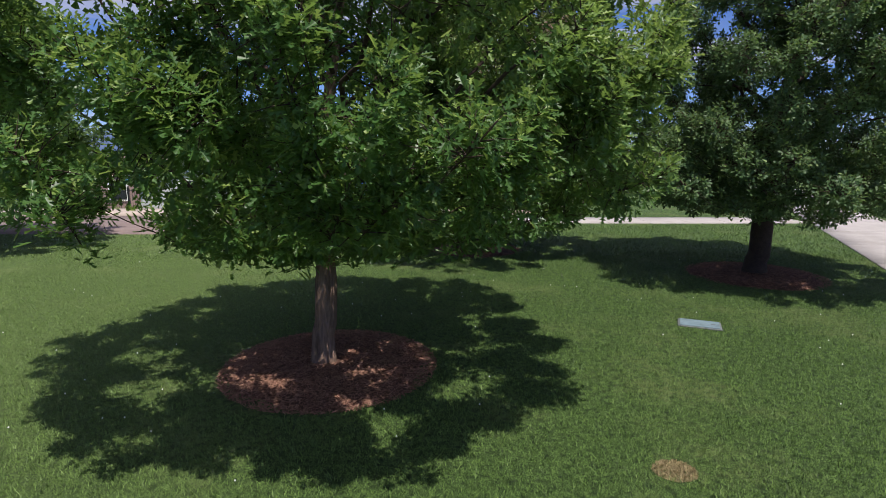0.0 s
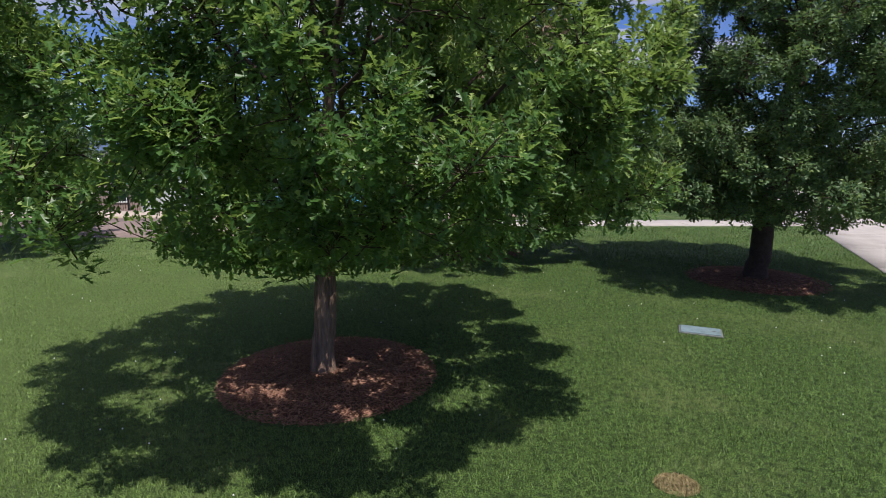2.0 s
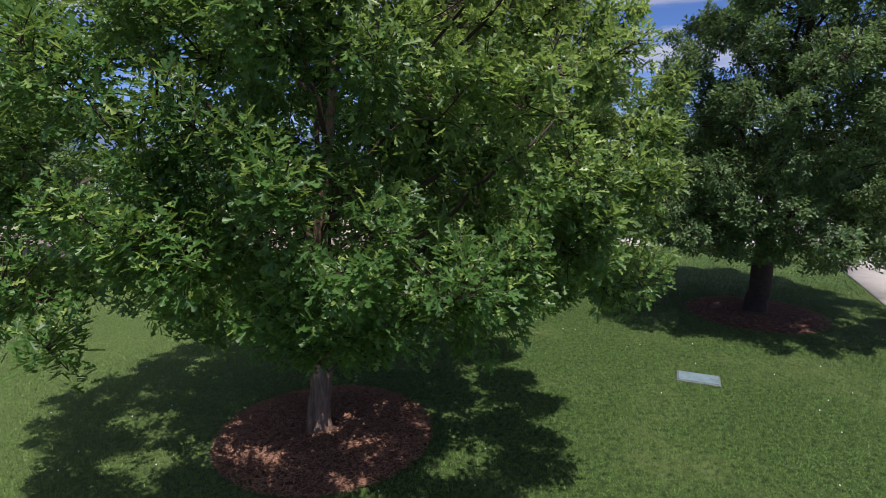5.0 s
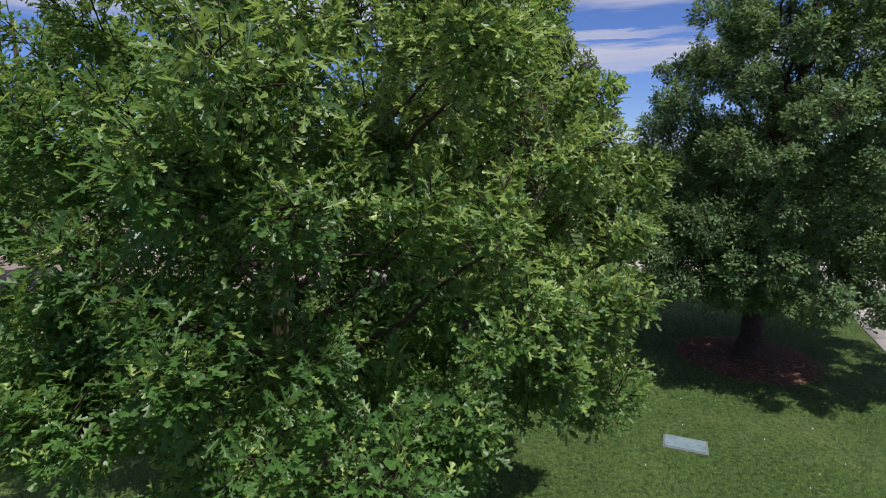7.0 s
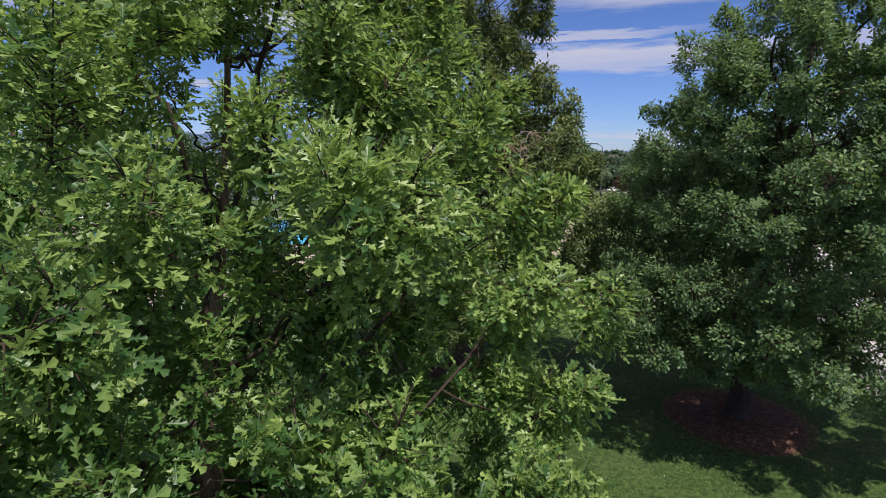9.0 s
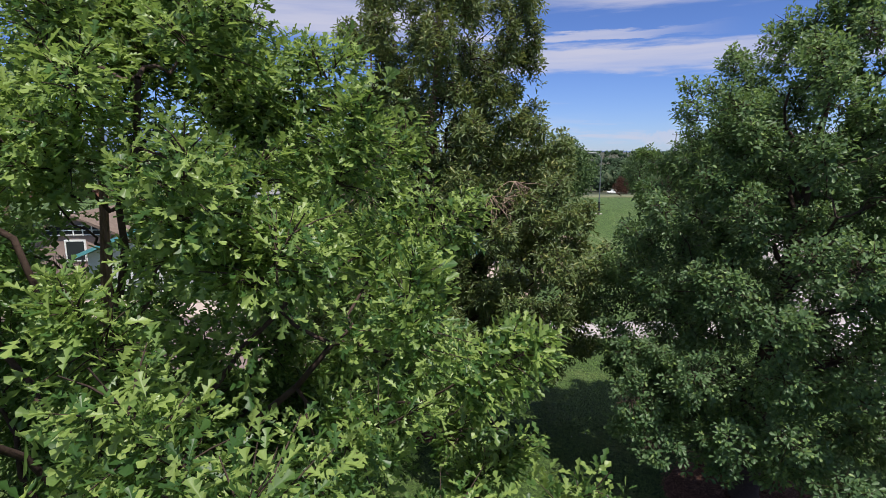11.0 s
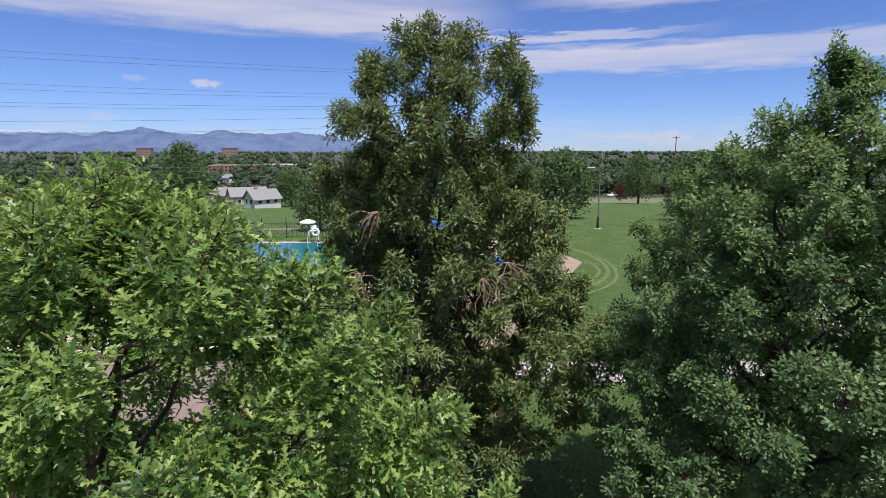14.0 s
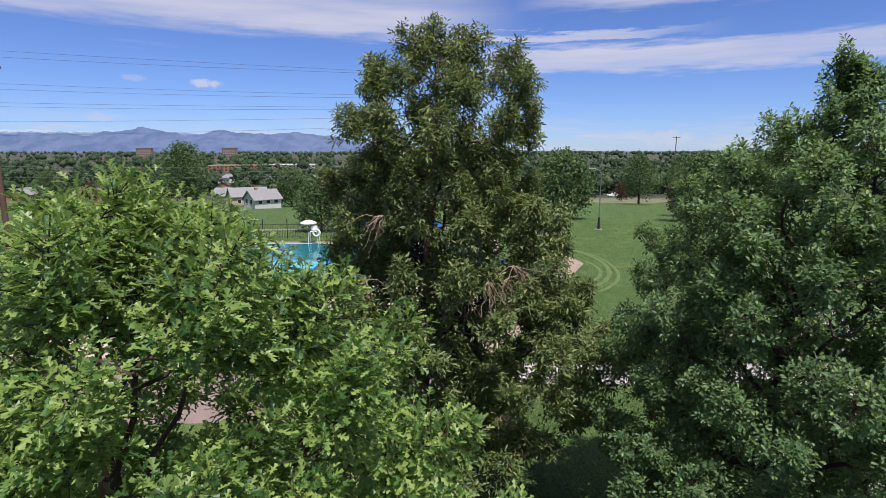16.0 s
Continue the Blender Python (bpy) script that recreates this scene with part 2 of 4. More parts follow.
TEAL = plain("teal_roof", (0.10, 0.30, 0.33), 0.5)
BLUE = plain("blue_fabric", (0.015, 0.07, 0.32), 0.7)
SHINGLE = surface("grey_shingle", (0.16, 0.16, 0.165), (0.27, 0.27, 0.28), 4.0, 0.9, 0.6, 20.0)
BROWN_SHINGLE = surface("brown_shingle", (0.12, 0.085, 0.07), (0.20, 0.15, 0.12), 4.0, 0.9, 0.6, 20.0)
SIDING = surface("white_siding", (0.46, 0.46, 0.45), (0.60, 0.60, 0.58), 1.0, 0.7, 0.2, 20.0, stretch=(1, 1, 8))
BRICK = surface("red_brick", (0.24, 0.10, 0.07), (0.36, 0.17, 0.12), 2.0, 0.9, 0.3, 18.0)
TAN = surface("tan_stucco", (0.34, 0.27, 0.20), (0.45, 0.37, 0.29), 1.5, 0.9, 0.2, 25.0)
DULL = surface("brown_brick", (0.24, 0.17, 0.15), (0.34, 0.25, 0.22), 2.0, 0.9, 0.2, 18.0)
GLASS = plain("window_glass", (0.03, 0.035, 0.04), 0.08)


def water():
    m = bpy.data.materials.new("pool_water")
    m.use_nodes = True
    t = m.node_tree
    b = t.nodes["Principled BSDF"]
    at = t.nodes.new("ShaderNodeTexCoord").outputs["Object"]
    # the deep end lies away from the lane
    p = t.nodes.new("ShaderNodeSeparateXYZ")
    t.links.new(at, p.inputs[0])
    deep = ramp(t, calc(t, "ADD", p.outputs[1], calc(t, "MULTIPLY", noise_at(t, at, 0.3, 3), 2.0)), -0.6, 1.2)
    t.links.new(blend(t, deep, (0.055, 0.40, 0.58), (0.014, 0.135, 0.175)), b.inputs["Base Color"])
    b.inputs["Roughness"].default_value = 0.06
    k = node(t, "ShaderNodeBump", Strength=0.25, Distance=0.05)
    t.links.new(noise_at(t, at, 2.2, 4), k.inputs["Height"])
    t.links.new(k.outputs[0], b.inputs["Normal"])
    return m


WATER = water()


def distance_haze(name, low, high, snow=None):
    """A far backdrop; the haze of kilometres of air is put into its glowing colour."""
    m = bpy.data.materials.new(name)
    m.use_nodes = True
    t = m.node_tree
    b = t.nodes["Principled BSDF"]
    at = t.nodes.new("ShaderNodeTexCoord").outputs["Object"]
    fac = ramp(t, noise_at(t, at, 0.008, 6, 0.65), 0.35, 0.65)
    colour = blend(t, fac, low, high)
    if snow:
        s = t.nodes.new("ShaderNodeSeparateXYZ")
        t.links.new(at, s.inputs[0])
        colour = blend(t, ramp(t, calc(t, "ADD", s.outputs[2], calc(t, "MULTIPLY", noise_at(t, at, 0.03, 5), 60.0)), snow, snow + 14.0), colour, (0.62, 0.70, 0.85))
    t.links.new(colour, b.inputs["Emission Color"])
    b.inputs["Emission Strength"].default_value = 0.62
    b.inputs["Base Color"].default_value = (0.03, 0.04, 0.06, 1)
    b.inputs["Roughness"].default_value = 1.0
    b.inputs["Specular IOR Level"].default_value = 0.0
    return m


# ---- building tools ----
def mesh_of(name, verts, corners, sizes, material, smooth=False):
    """A mesh from arrays: places, the corners of all faces in a row, the corners of each face."""
    me = bpy.data.meshes.new(name)
    verts, corners, sizes = np.asarray(verts, np.float32), np.asarray(corners, np.int32), np.asarray(sizes, np.int32)
    me.vertices.add(len(verts))
    me.vertices.foreach_set("co", verts.ravel())
    me.loops.add(len(corners))
    me.loops.foreach_set("vertex_index", corners)
    me.polygons.add(len(sizes))
    me.polygons.foreach_set("loop_start", np.concatenate(([0], np.cumsum(sizes)[:-1])).astype(np.int32))
    if smooth:
        me.polygons.foreach_set("use_smooth", np.ones(len(sizes), bool))
    me.materials.append(material)
    me.update(calc_edges=True)
    me.validate()
    return me


def part(name, me, parent=None, label="", at=None):
    ob = new(name, me)
    if parent:
        ob.parent = parent
    if at:
        ob.location = at
    return tagged(ob, label=label)


def from_bm(name, bm, material, smooth=False):
    me = bpy.data.meshes.new(name)
    bmesh.ops.recalc_face_normals(bm, faces=bm.faces)
    bm.to_mesh(me)
    bm.free()
    me.materials.append(material)
    if smooth:
        me.polygons.foreach_set("use_smooth", np.ones(len(me.polygons), bool))
    return me


def block(name, size, material, bevel=0.01, at=(0, 0, 0), turn=0.0):
    """A bevelled block that stands on its base."""
    bm = bmesh.new()
    bmesh.ops.create_cube(bm, size=1)
    bmesh.ops.transform(bm, matrix=pose(at[0], at[1], at[2] + size[2] / 2, 0, 0, turn) @ Matrix.Diagonal((*size, 1)), verts=bm.verts)
    if bevel:
        bmesh.ops.bevel(bm, geom=bm.edges, offset=bevel, segments=1, affect="EDGES")
    return from_bm(name, bm, material)


class Tubes:
    """Tapered round rods along lines, gathered into one mesh."""

    def __init__(self):
        self.v, self.f, self.n = [], [], 0

    def add(self, line, radii, sides):
        line, radii = np.asarray(line, float), np.asarray(radii, float)
        k = len(line)
        d = np.gradient(line, axis=0)
        d /= np.linalg.norm(d, axis=1)[:, None] + 1e-9
        ref = np.where(np.abs(d[:, 2:3]) > 0.9, np.array([[1.0, 0, 0]]), np.array([[0, 0, 1.0]]))
        ref = np.repeat(ref[:1], k, 0)
        a = np.cross(d, ref)
        a /= np.linalg.norm(a, axis=1)[:, None] + 1e-9
        b = np.cross(d, a)
        ang = np.arange(sides) * 2 * np.pi / sides
        ring = line[:, None] + radii[:, None, None] * (np.cos(ang)[None, :, None] * a[:, None] + np.sin(ang)[None, :, None] * b[:, None])
        self.v.append(ring.reshape(-1, 3))
        i, j = np.meshgrid(np.arange(k - 1), np.arange(sides), indexing="ij")
        j2 = (j + 1) % sides
        quad = np.stack([i * sides + j, i * sides + j2, (i + 1) * sides + j2, (i + 1) * sides + j], -1).reshape(-1, 4) + self.n
        self.f.append(quad)
        self.n += k * sides

    def mesh(self, name, material):
        f = np.concatenate(self.f)
        return mesh_of(name, np.concatenate(self.v), f.ravel(), np.full(len(f), 4), material, True)


def leaf_form(outline, fold=0.25, droop=0.2):
    """One leaf, a metre long along x: its two halves, folded at the rib. outline: (along, out) from base to tip."""
    pts = [(0, 0, 0), (1, 0, -droop)]
    right = [(x, w, fold * w - droop * x * x) for x, w in outline]
    left = [(x, -w, fold * w - droop * x * x) for x, w in outline]
    k = len(outline)
    faces = [[0] + [2 + i for i in range(k)] + [1], [1] + [2 + k + i for i in reversed(range(k))] + [0]]
    return np.array(pts + right + left), faces


OAK = leaf_form([(0.20, 0.025), (0.37, 0.20), (0.40, 0.035), (0.68, 0.33), (0.64, 0.05), (0.93, 0.20)], 0.30, 0.18)
OAK_PLAIN = leaf_form([(0.42, 0.21), (0.55, 0.07), (0.78, 0.22)], 0.3, 0.16)
BUR = leaf_form([(0.40, 0.17), (0.76, 0.27)])
NARROW = leaf_form([(0.25, 0.13), (0.62, 0.15)], 0.35, 0.35)
TUFT = leaf_form([(0.55, 0.42)], 0.3, 0.3)
SLIM = leaf_form([(0.55, 0.24)], 0.3, 0.3)


def leaves(form, place, along, up, size):
    """Many leaves at once: places, directions, upper sides and lengths."""
    pts, faces = form
    along = along / (np.linalg.norm(along, axis=1)[:, None] + 1e-9)
    side = np.cross(up, along)
    side /= np.linalg.norm(side, axis=1)[:, None] + 1e-9
    top = np.cross(along, side)
    v = place[:, None] + size[:, None, None] * (pts[None, :, 0:1] * along[:, None] + pts[None, :, 1:2] * side[:, None] + pts[None, :, 2:3] * top[:, None])
    n, k = len(place), len(pts)
    one = np.concatenate(faces)
    corners = (one[None] + (np.arange(n) * k)[:, None]).ravel()
    return v.reshape(-1, 3), corners, np.tile([len(f) for f in faces], n)


def unit(v):
    return v / (np.linalg.norm(v, axis=-1, keepdims=True) + 1e-9)


def bend(a, b, sag, k):
    """A curved line from a to b that first rises (sag > 0) and then levels out."""
    t = np.linspace(0, 1, k)[:, None]
    mid = (a + b) / 2 + np.array([0, 0, sag])
    return (1 - t) ** 2 * a + 2 * t * (1 - t) * mid + t * t * b


def plume_tree(name, label, base, lean, trunk_r, clear, profile, rng, leaf, plain_leaf, leaf_mat, leaf_size, heads, apart, plume, shoots, per,
               squash=(1, 1, 1, 1), voids=(), core=0, limbs=12, bark=None, droop=0.1, dead=0, sprigs=0, group="", sweep=0.0, hollow=0.8, front=1.0):
    """A tree: leaning trunk, limbs, and leafy plumes whose heads lie on a crown of the given profile (height, radius). squash scales the
    crown towards +x, -x, +y, -y; heads: plumes with a known place, (x, y, z) from the base; voids: hollows (x, y, z, radius) between them;
    sweep: how far the lower edge rises towards -x; hollow: the height above which no head lies inside; front: how much wider apart they stand towards -y."""
    zs, rs = np.array(profile).T
    top = zs[-1]
    up = np.array([0, 0, 1.0])
    axis = lambda z: np.array([lean[0], lean[1], 0]) * (max(z, 0) / top) ** 1.5 + np.array([0, 0, z])
    wave = rng.uniform(0, 6.28, 6)

    def reach(z, az):
        r = np.interp(z, zs, rs) * math.hypot(math.cos(az) * squash[0 if math.cos(az) > 0 else 1], math.sin(az) * squash[2 if math.sin(az) > 0 else 3])
        return r * (1 + 0.05 * math.sin(3 * az + wave[0] + z) + 0.06 * math.sin(5 * az + wave[1] - 1.7 * z) + 0.04 * math.sin(2.6 * z + wave[2] + 2 * az))

    tree = tagged(new(name), label, "tree", group)
    tree.location = base
    # trunk with a flared foot
    trunk = Tubes()
    hs = np.concatenate((np.linspace(-0.06, clear, 12), np.linspace(clear + 0.3, top - 0.5, 10)))
    line = np.array([axis(h) + np.array([0.03 * math.sin(h * 1.7 + wave[3]), 0.03 * math.cos(h * 1.3 + wave[4]), 0]) * (h > 0.4) for h in hs])
    rad = trunk_r * (1 - 0.95 * (np.clip(hs - 1.0, 0, None) / (top - 1.0)) ** 0.6) * (1 + 0.38 * np.exp(-np.clip(hs, 0, None) / 0.14))
    trunk.add(line, np.maximum(rad, 0.012), 16)
    part("trunk", trunk.mesh("trunk", bark or BARK), tree)
    # plume heads: the known ones, then others evenly over the crown
    found = [np.array(h[:3], float) for h in heads]
    shape = [(plume[0] * rng.uniform(0.8, 1.2), plume[1] * rng.uniform(0.8, 1.2)) for _ in found]
    for _ in range(5000):
        z, az = rng.uniform(zs[0] + 0.1, top), rng.uniform(0, 2 * np.pi)
        if rng.uniform() > np.interp(z, zs, rs) / rs.max() + 0.08:
            continue
        f = 1.0 if z > top * hollow or rng.uniform() < 0.72 or (hollow < 0.8 and math.sin(az) < 0.3) else rng.uniform(0.45, 0.85)
        head = axis(z) + np.array([math.cos(az), math.sin(az), 0]) * max(reach(z, az) - 0.08, 0.05) * f
        if found and np.min(np.linalg.norm((np.array(found) - head) * np.array([1, 1, 0.85]), axis=1)) < apart * rng.uniform(0.8, 1.25) * (front if head[1] < -0.4 and -1.3 < head[0] < 1.6 and z < top * 0.75 else 1.0):
            continue
        if any(np.linalg.norm(head - np.array(v[:3])) < v[3] for v in voids):
            continue
        found.append(head)
        shape.append((plume[0] * rng.uniform(0.75, 1.3), plume[1] * rng.uniform(0.75, 1.25)))
    for _ in range(sprigs):
        z, az = top * rng.uniform(0.62, 0.98), rng.uniform(0, 2 * np.pi)
        head = axis(z) + np.array([math.cos(az), math.sin(az), 0]) * reach(z, az) * rng.uniform(0.3, 1.0) + up * rng.uniform(0.2, 0.7)
        found.append(head)
        shape.append((rng.uniform(0.5, 0.9), plume[1] * 0.38))
    # limbs
    woods_of, nodes = [Tubes()], [(axis(z), trunk_r * 0.5, 0) for z in np.linspace(clear, top * 0.85, 16)]
    for i in range(limbs):
        wood = Tubes()
        f = (i + 0.5) / limbs
        h = clear + 0.05 + (top * 0.62 - clear) * f ** 1.2
        az = i * 2.39996 + wave[0]
        zt = min(h + 0.9 * (0.8 + 0.8 * rng.uniform() + f), top - 0.5)
        r = reach(zt, az) * 0.6
        ln = bend(axis(h), axis(zt) + np.array([math.cos(az) * r, math.sin(az) * r, 0]), -0.12 * r, 9)
        ln[1:-1] += rng.normal(0, 0.04, (7, 3))
        r0 = trunk_r * (0.34 - 0.16 * f)
        wood.add(ln, np.linspace(r0, 0.016, 9), 8)
        nodes += [(p, max(r0 * (1 - k / 8), 0.016), len(woods_of)) for k, p in enumerate(ln) if k > 1]
        woods_of.append(wood)
    room = len(nodes) + 4 * len(found)
    npos, nrad, ndep, nof = np.full((room, 3), 99.0), np.zeros(room), np.zeros(room), np.zeros(room, int)
    used = len(nodes)
    npos[:used], nrad[:used], nof[:used] = [n[0] for n in nodes], [n[1] for n in nodes], [n[2] for n in nodes]
    off = [np.linalg.norm((h - axis(h[2]))[:2]) for h in found]
    tips, ways = [], []
    for j in np.argsort(off):
        head, (long, wide) = found[j], shape[j]
        s = min(max((head[2] - zs[0]) / (top - zs[0]), 0), 1)
        out = head - axis(head[2])
        out = unit(out) if off[j] > 0.05 else up
        ax = unit(out * (1 - 0.6 * s) + up * (0.35 + 0.6 * s) + rng.normal(0, 0.25, 3))
        foot = head - ax * long
        foot[2] = max(foot[2], min(head[2] - 0.15, zs[0] + 0.55))
        # shoots fill a drop-shaped plume
        n = max(int(shoots * rng.uniform(0.8, 1.2) * (long * wide) / (plume[0] * plume[1])), 7)
        u = rng.uniform(0, 1, n) ** 0.75
        a = unit(np.cross(ax, up + np.array([0.01, 0.02, 0])))
        b = np.cross(ax, a)
        phi = rng.uniform(0, 2 * np.pi, n)
        ray = np.cos(phi)[:, None] * a + np.sin(phi)[:, None] * b
        r = wide * np.sqrt(u * (1.35 - 0.6 * u)) * rng.uniform(0.1, 1, n) ** 0.45 * (1 + 0.22 * np.sin(3 * phi + 5 * u + j))
        tip = head - ax * (long * u)[:, None] + ray * r[:, None] + rng.normal(0, 0.02, (n, 3))
        way = unit(ax * (0.95 - 0.6 * u)[:, None] + ray * (0.3 + 0.75 * u)[:, None] + up * 0.22 + rng.normal(0, 0.38, (n, 3)))
        open_air = np.ones(n, bool)
        for v in voids:
            open_air &= np.linalg.norm(tip - np.array(v[:3]), axis=1) > v[3] * 0.8
        # the skirt ends at the crown's lower edge
        low = tip[:, 2] < zs[0] + 1.1
        edge = np.array([reach(max(q[2], zs[0]), math.atan2(q[1], q[0])) for q in tip]) + 0.15
        open_air &= ~(low & (np.hypot(tip[:, 0], tip[:, 1]) > edge)) & (tip[:, 2] > zs[0] - 0.1 + sweep * np.clip(-tip[:, 0] - 0.2, 0, 1))
        if open_air.mean() < 0.4:
            continue
        tip, way, u = tip[open_air], way[open_air], u[open_air]
        n = len(tip)
        # the branch springs from the nearest wood below
        d = npos[:used] - foot
        cost = np.linalg.norm(d, axis=1) * (1 + 0.08 * ndep[:used]) + 1.1 * np.clip(d[:, 2] + 0.3 * np.hypot(d[:, 0], d[:, 1]), 0, None)
        k = int(np.argmin(cost))
        if nof[k] == 0:
            woods_of.append(Tubes())
        at = nof[k] or len(woods_of) - 1
        wood = woods_of[at]
        gap = np.linalg.norm(d[k])
        ln = bend(npos[k], foot, -0.10 * gap, 6)
        ln[1:-1] += rng.normal(0, 0.03, (4, 3))
        thick = min(nrad[k] * 0.8, 0.010 + 0.012 * gap)
        stem = np.concatenate((ln, foot + (head - foot) * np.array([[0.35], [0.7], [0.96]])))
        wood.add(stem, np.linspace(thick, 0.003, 9), 6)
        for q, w in ((ln[2], 0.85), (ln[4], 0.72), (foot, 0.65)):
            npos[used], nrad[used], ndep[used], nof[used] = q, max(thick * w, 0.006), ndep[k] + 1, at
            used += 1
        tips.append(tip)
        ways.append(way)
        for t in range(0, n, 2):
            root = head + (foot - head) * min(u[t] * rng.uniform(0.75, 1.0) + 0.2, 1.0)
            wood.add(np.array([root, (root + tip[t]) / 2 + up * 0.01, tip[t]]), [0.005, 0.004, 0.002], 3)
    for wood in [w for w in woods_of if w.n]:
        part("limb", wood.mesh("limb", TWIG), tree, "dark limb with its twigs")
    # shade leaves inside the crown
    if core:
        z = zs[0] + 0.1 + (top * 0.75 - zs[0]) * rng.uniform(0, 1, core) ** 1.9
        az = rng.uniform(0, 2 * np.pi, core)
        q = np.interp(z, [zs[0], top * 0.75], [0.74, 0.6]) * np.sqrt(rng.uniform(0.02, 1, core))
        tips.append(np.array([axis(h) + np.array([math.cos(w), math.sin(w), 0]) * reach(h, w) * k for h, w, k in zip(z, az, q)]))
        ways.append(unit(rng.normal(0, 1, (core, 3)) + up * 0.3))
    tp, td = np.concatenate(tips), np.concatenate(ways)
    inside = np.arange(len(tp)) >= len(tp) - core
    airy = inside & np.array([any(math.dist(q, v[:3]) < v[3] for v in voids) for q in tp])
    tp, td, inside = tp[~airy], td[~airy], inside[~airy]
    # leaves spiral round the end of each shoot
    n = len(tp) * per
    idx, k = np.repeat(np.arange(len(tp)), per), np.tile(np.arange(per), len(tp))
    f = (k + rng.uniform(0, 0.7, n)) / per
    d = td[idx]
    e1 = unit(np.cross(d, np.array([0.13, 0.21, 0.97])))
    e2 = np.cross(d, e1)
    turn = k * 2.4 + rng.uniform(0, 6.28, len(tp))[idx] + rng.normal(0, 0.3, n)
    ray = np.cos(turn)[:, None] * e1 + np.sin(turn)[:, None] * e2
    along = unit(d * (0.95 - 0.75 * f)[:, None] + ray * (0.55 + 0.55 * f)[:, None] - up * droop + rng.normal(0, 0.15, (n, 3)))
    place = tp[idx] - d * (f * leaf_size * 1.7)[:, None] + ray * 0.008
    face = unit(d * 0.7 + up * 0.75 + rng.normal(0, 0.38, (n, 3)))
    size = leaf_size * rng.uniform(0.65, 1.2, n) * (0.8 + 0.3 * f)
    fine = ((place[:, 1] < -0.7) | (place[:, 2] > top * 0.75)) & ~inside[idx]
    v, co, sz = leaves(leaf, place[fine], along[fine], face[fine], size[fine])
    mid, deep = ~fine & ~inside[idx], inside[idx]
    v2, co2, sz2 = leaves(plain_leaf, place[mid], along[mid], face[mid], size[mid] * 1.12)
    v3, co3, sz3 = leaves(plain_leaf, place[deep], along[deep], face[deep], size[deep] * 1.2)
    part("crown", mesh_of("crown", np.concatenate((v, v2, v3)), np.concatenate((co, co2 + len(v), co3 + len(v) + len(v2))), np.concatenate((sz, sz2, sz3)), leaf_mat), tree)
    if dead:
        for _ in range(dead):
            dry = Tubes()
            az, z = rng.uniform(3.4, 5.6), rng.uniform(top * 0.22, top * 0.68)
            a = axis(z) + np.array([math.cos(az), math.sin(az), 0]) * reach(z, az) * rng.uniform(0.55, 0.85)
            for _ in range(14):
                d = unit(np.array([math.cos(az) * 0.5, math.sin(az) * 0.5, -0.8]) + rng.normal(0, 0.5, 3))
                ln = bend(a, a + d * rng.uniform(0.3, 0.85), 0.10, 6)
                ln[1:] += rng.normal(0, 0.025, (5, 3))
                dry.add(ln, np.linspace(0.008, 0.002, 6), 4)
            part("dead_branch", dry.mesh("dead_branch", DEAD), tree, "tangle of bare brown dead twigs")
    return tree


# ---- ground ----
def smooth(a, b, v):
    t = np.clip((np.asarray(v, float) - a) / (b - a), 0, 1)
    return t * t * (3 - 2 * t)


def land(x, y):
    """Height of the ground: a level lawn, a pool basin a little lower, then a long fall to the town."""
    x, y = np.asarray(x, float), np.asarray(y, float)
    return -1.5 * smooth(22, 31, y) * smooth(9, 3, x) - 0.07 * np.clip(y - 56, 0, 190) + 10.0 * smooth(320, 1600, y)


def drape(name, xs, ys, material, lift=0.0, keep=None, smooth_shade=True):
    X, Y = np.meshgrid(xs, ys)
    Z = land(X, Y) + lift
    v = np.stack([X, Y, Z], -1).reshape(-1, 3)
    nx = len(xs)
    i, j = np.meshgrid(np.arange(len(ys) - 1), np.arange(nx - 1), indexing="ij")
    q = np.stack([i * nx + j, i * nx + j + 1, (i + 1) * nx + j + 1, (i + 1) * nx + j], -1).reshape(-1, 4)
    if keep is not None:
        c = v[q].mean(1)
        q = q[keep(c[:, 0], c[:, 1])]
    return mesh_of(name, v, q.ravel(), np.full(len(q), 4), material, smooth_shade)


far = np.array([70, 85, 105, 130, 160, 200, 260, 350, 500, 800, 1300, 2200, 4700.0])
gx = np.concatenate((-far[::-1], np.linspace(-60, 60, 81), far))
gy = np.concatenate((-far[::-1][3:], np.linspace(-60, 60, 81), np.array([64, 70, 78, 90, 110, 140, 180, 220, 246, 252, 300, 400, 550, 700, 900, 1200, 1600, 2400, 4700.0])))
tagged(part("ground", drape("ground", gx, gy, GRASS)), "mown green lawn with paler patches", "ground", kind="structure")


def ribbon(name, left, right, material, lift, label, category, thick=0.05, kind="structure", steps=24, parent=None):
    """A paved strip between two lines over the ground, with a real edge."""
    def line(pts):
        pts = np.array(pts, float)
        s = np.concatenate(([0], np.cumsum(np.linalg.norm(np.diff(pts, axis=0), axis=1))))
        u = np.linspace(0, s[-1], steps)
        return np.stack([np.interp(u, s, pts[:, 0]), np.interp(u, s, pts[:, 1])], 1)
    a, b = line(left), line(right)
    rows = []
    for p, q in zip(a, b):
        for f, dz in ((0, -thick), (0, 0), (0.33, 0), (0.67, 0), (1, 0), (1, -thick)):
            c = p + (q - p) * f
            rows.append((c[0], c[1], float(land(c[0], c[1])) + lift + dz))
    quads = []
    for i in range(steps - 1):
        for j in range(5):
            quads += [i * 6 + j, i * 6 + j + 1, (i + 1) * 6 + j + 1, (i + 1) * 6 + j]
    me = mesh_of(name, rows, quads, np.full(len(quads) // 4, 4), material)
    return part(name, me, parent) if parent else tagged(part(name, me), label, category, kind=kind)


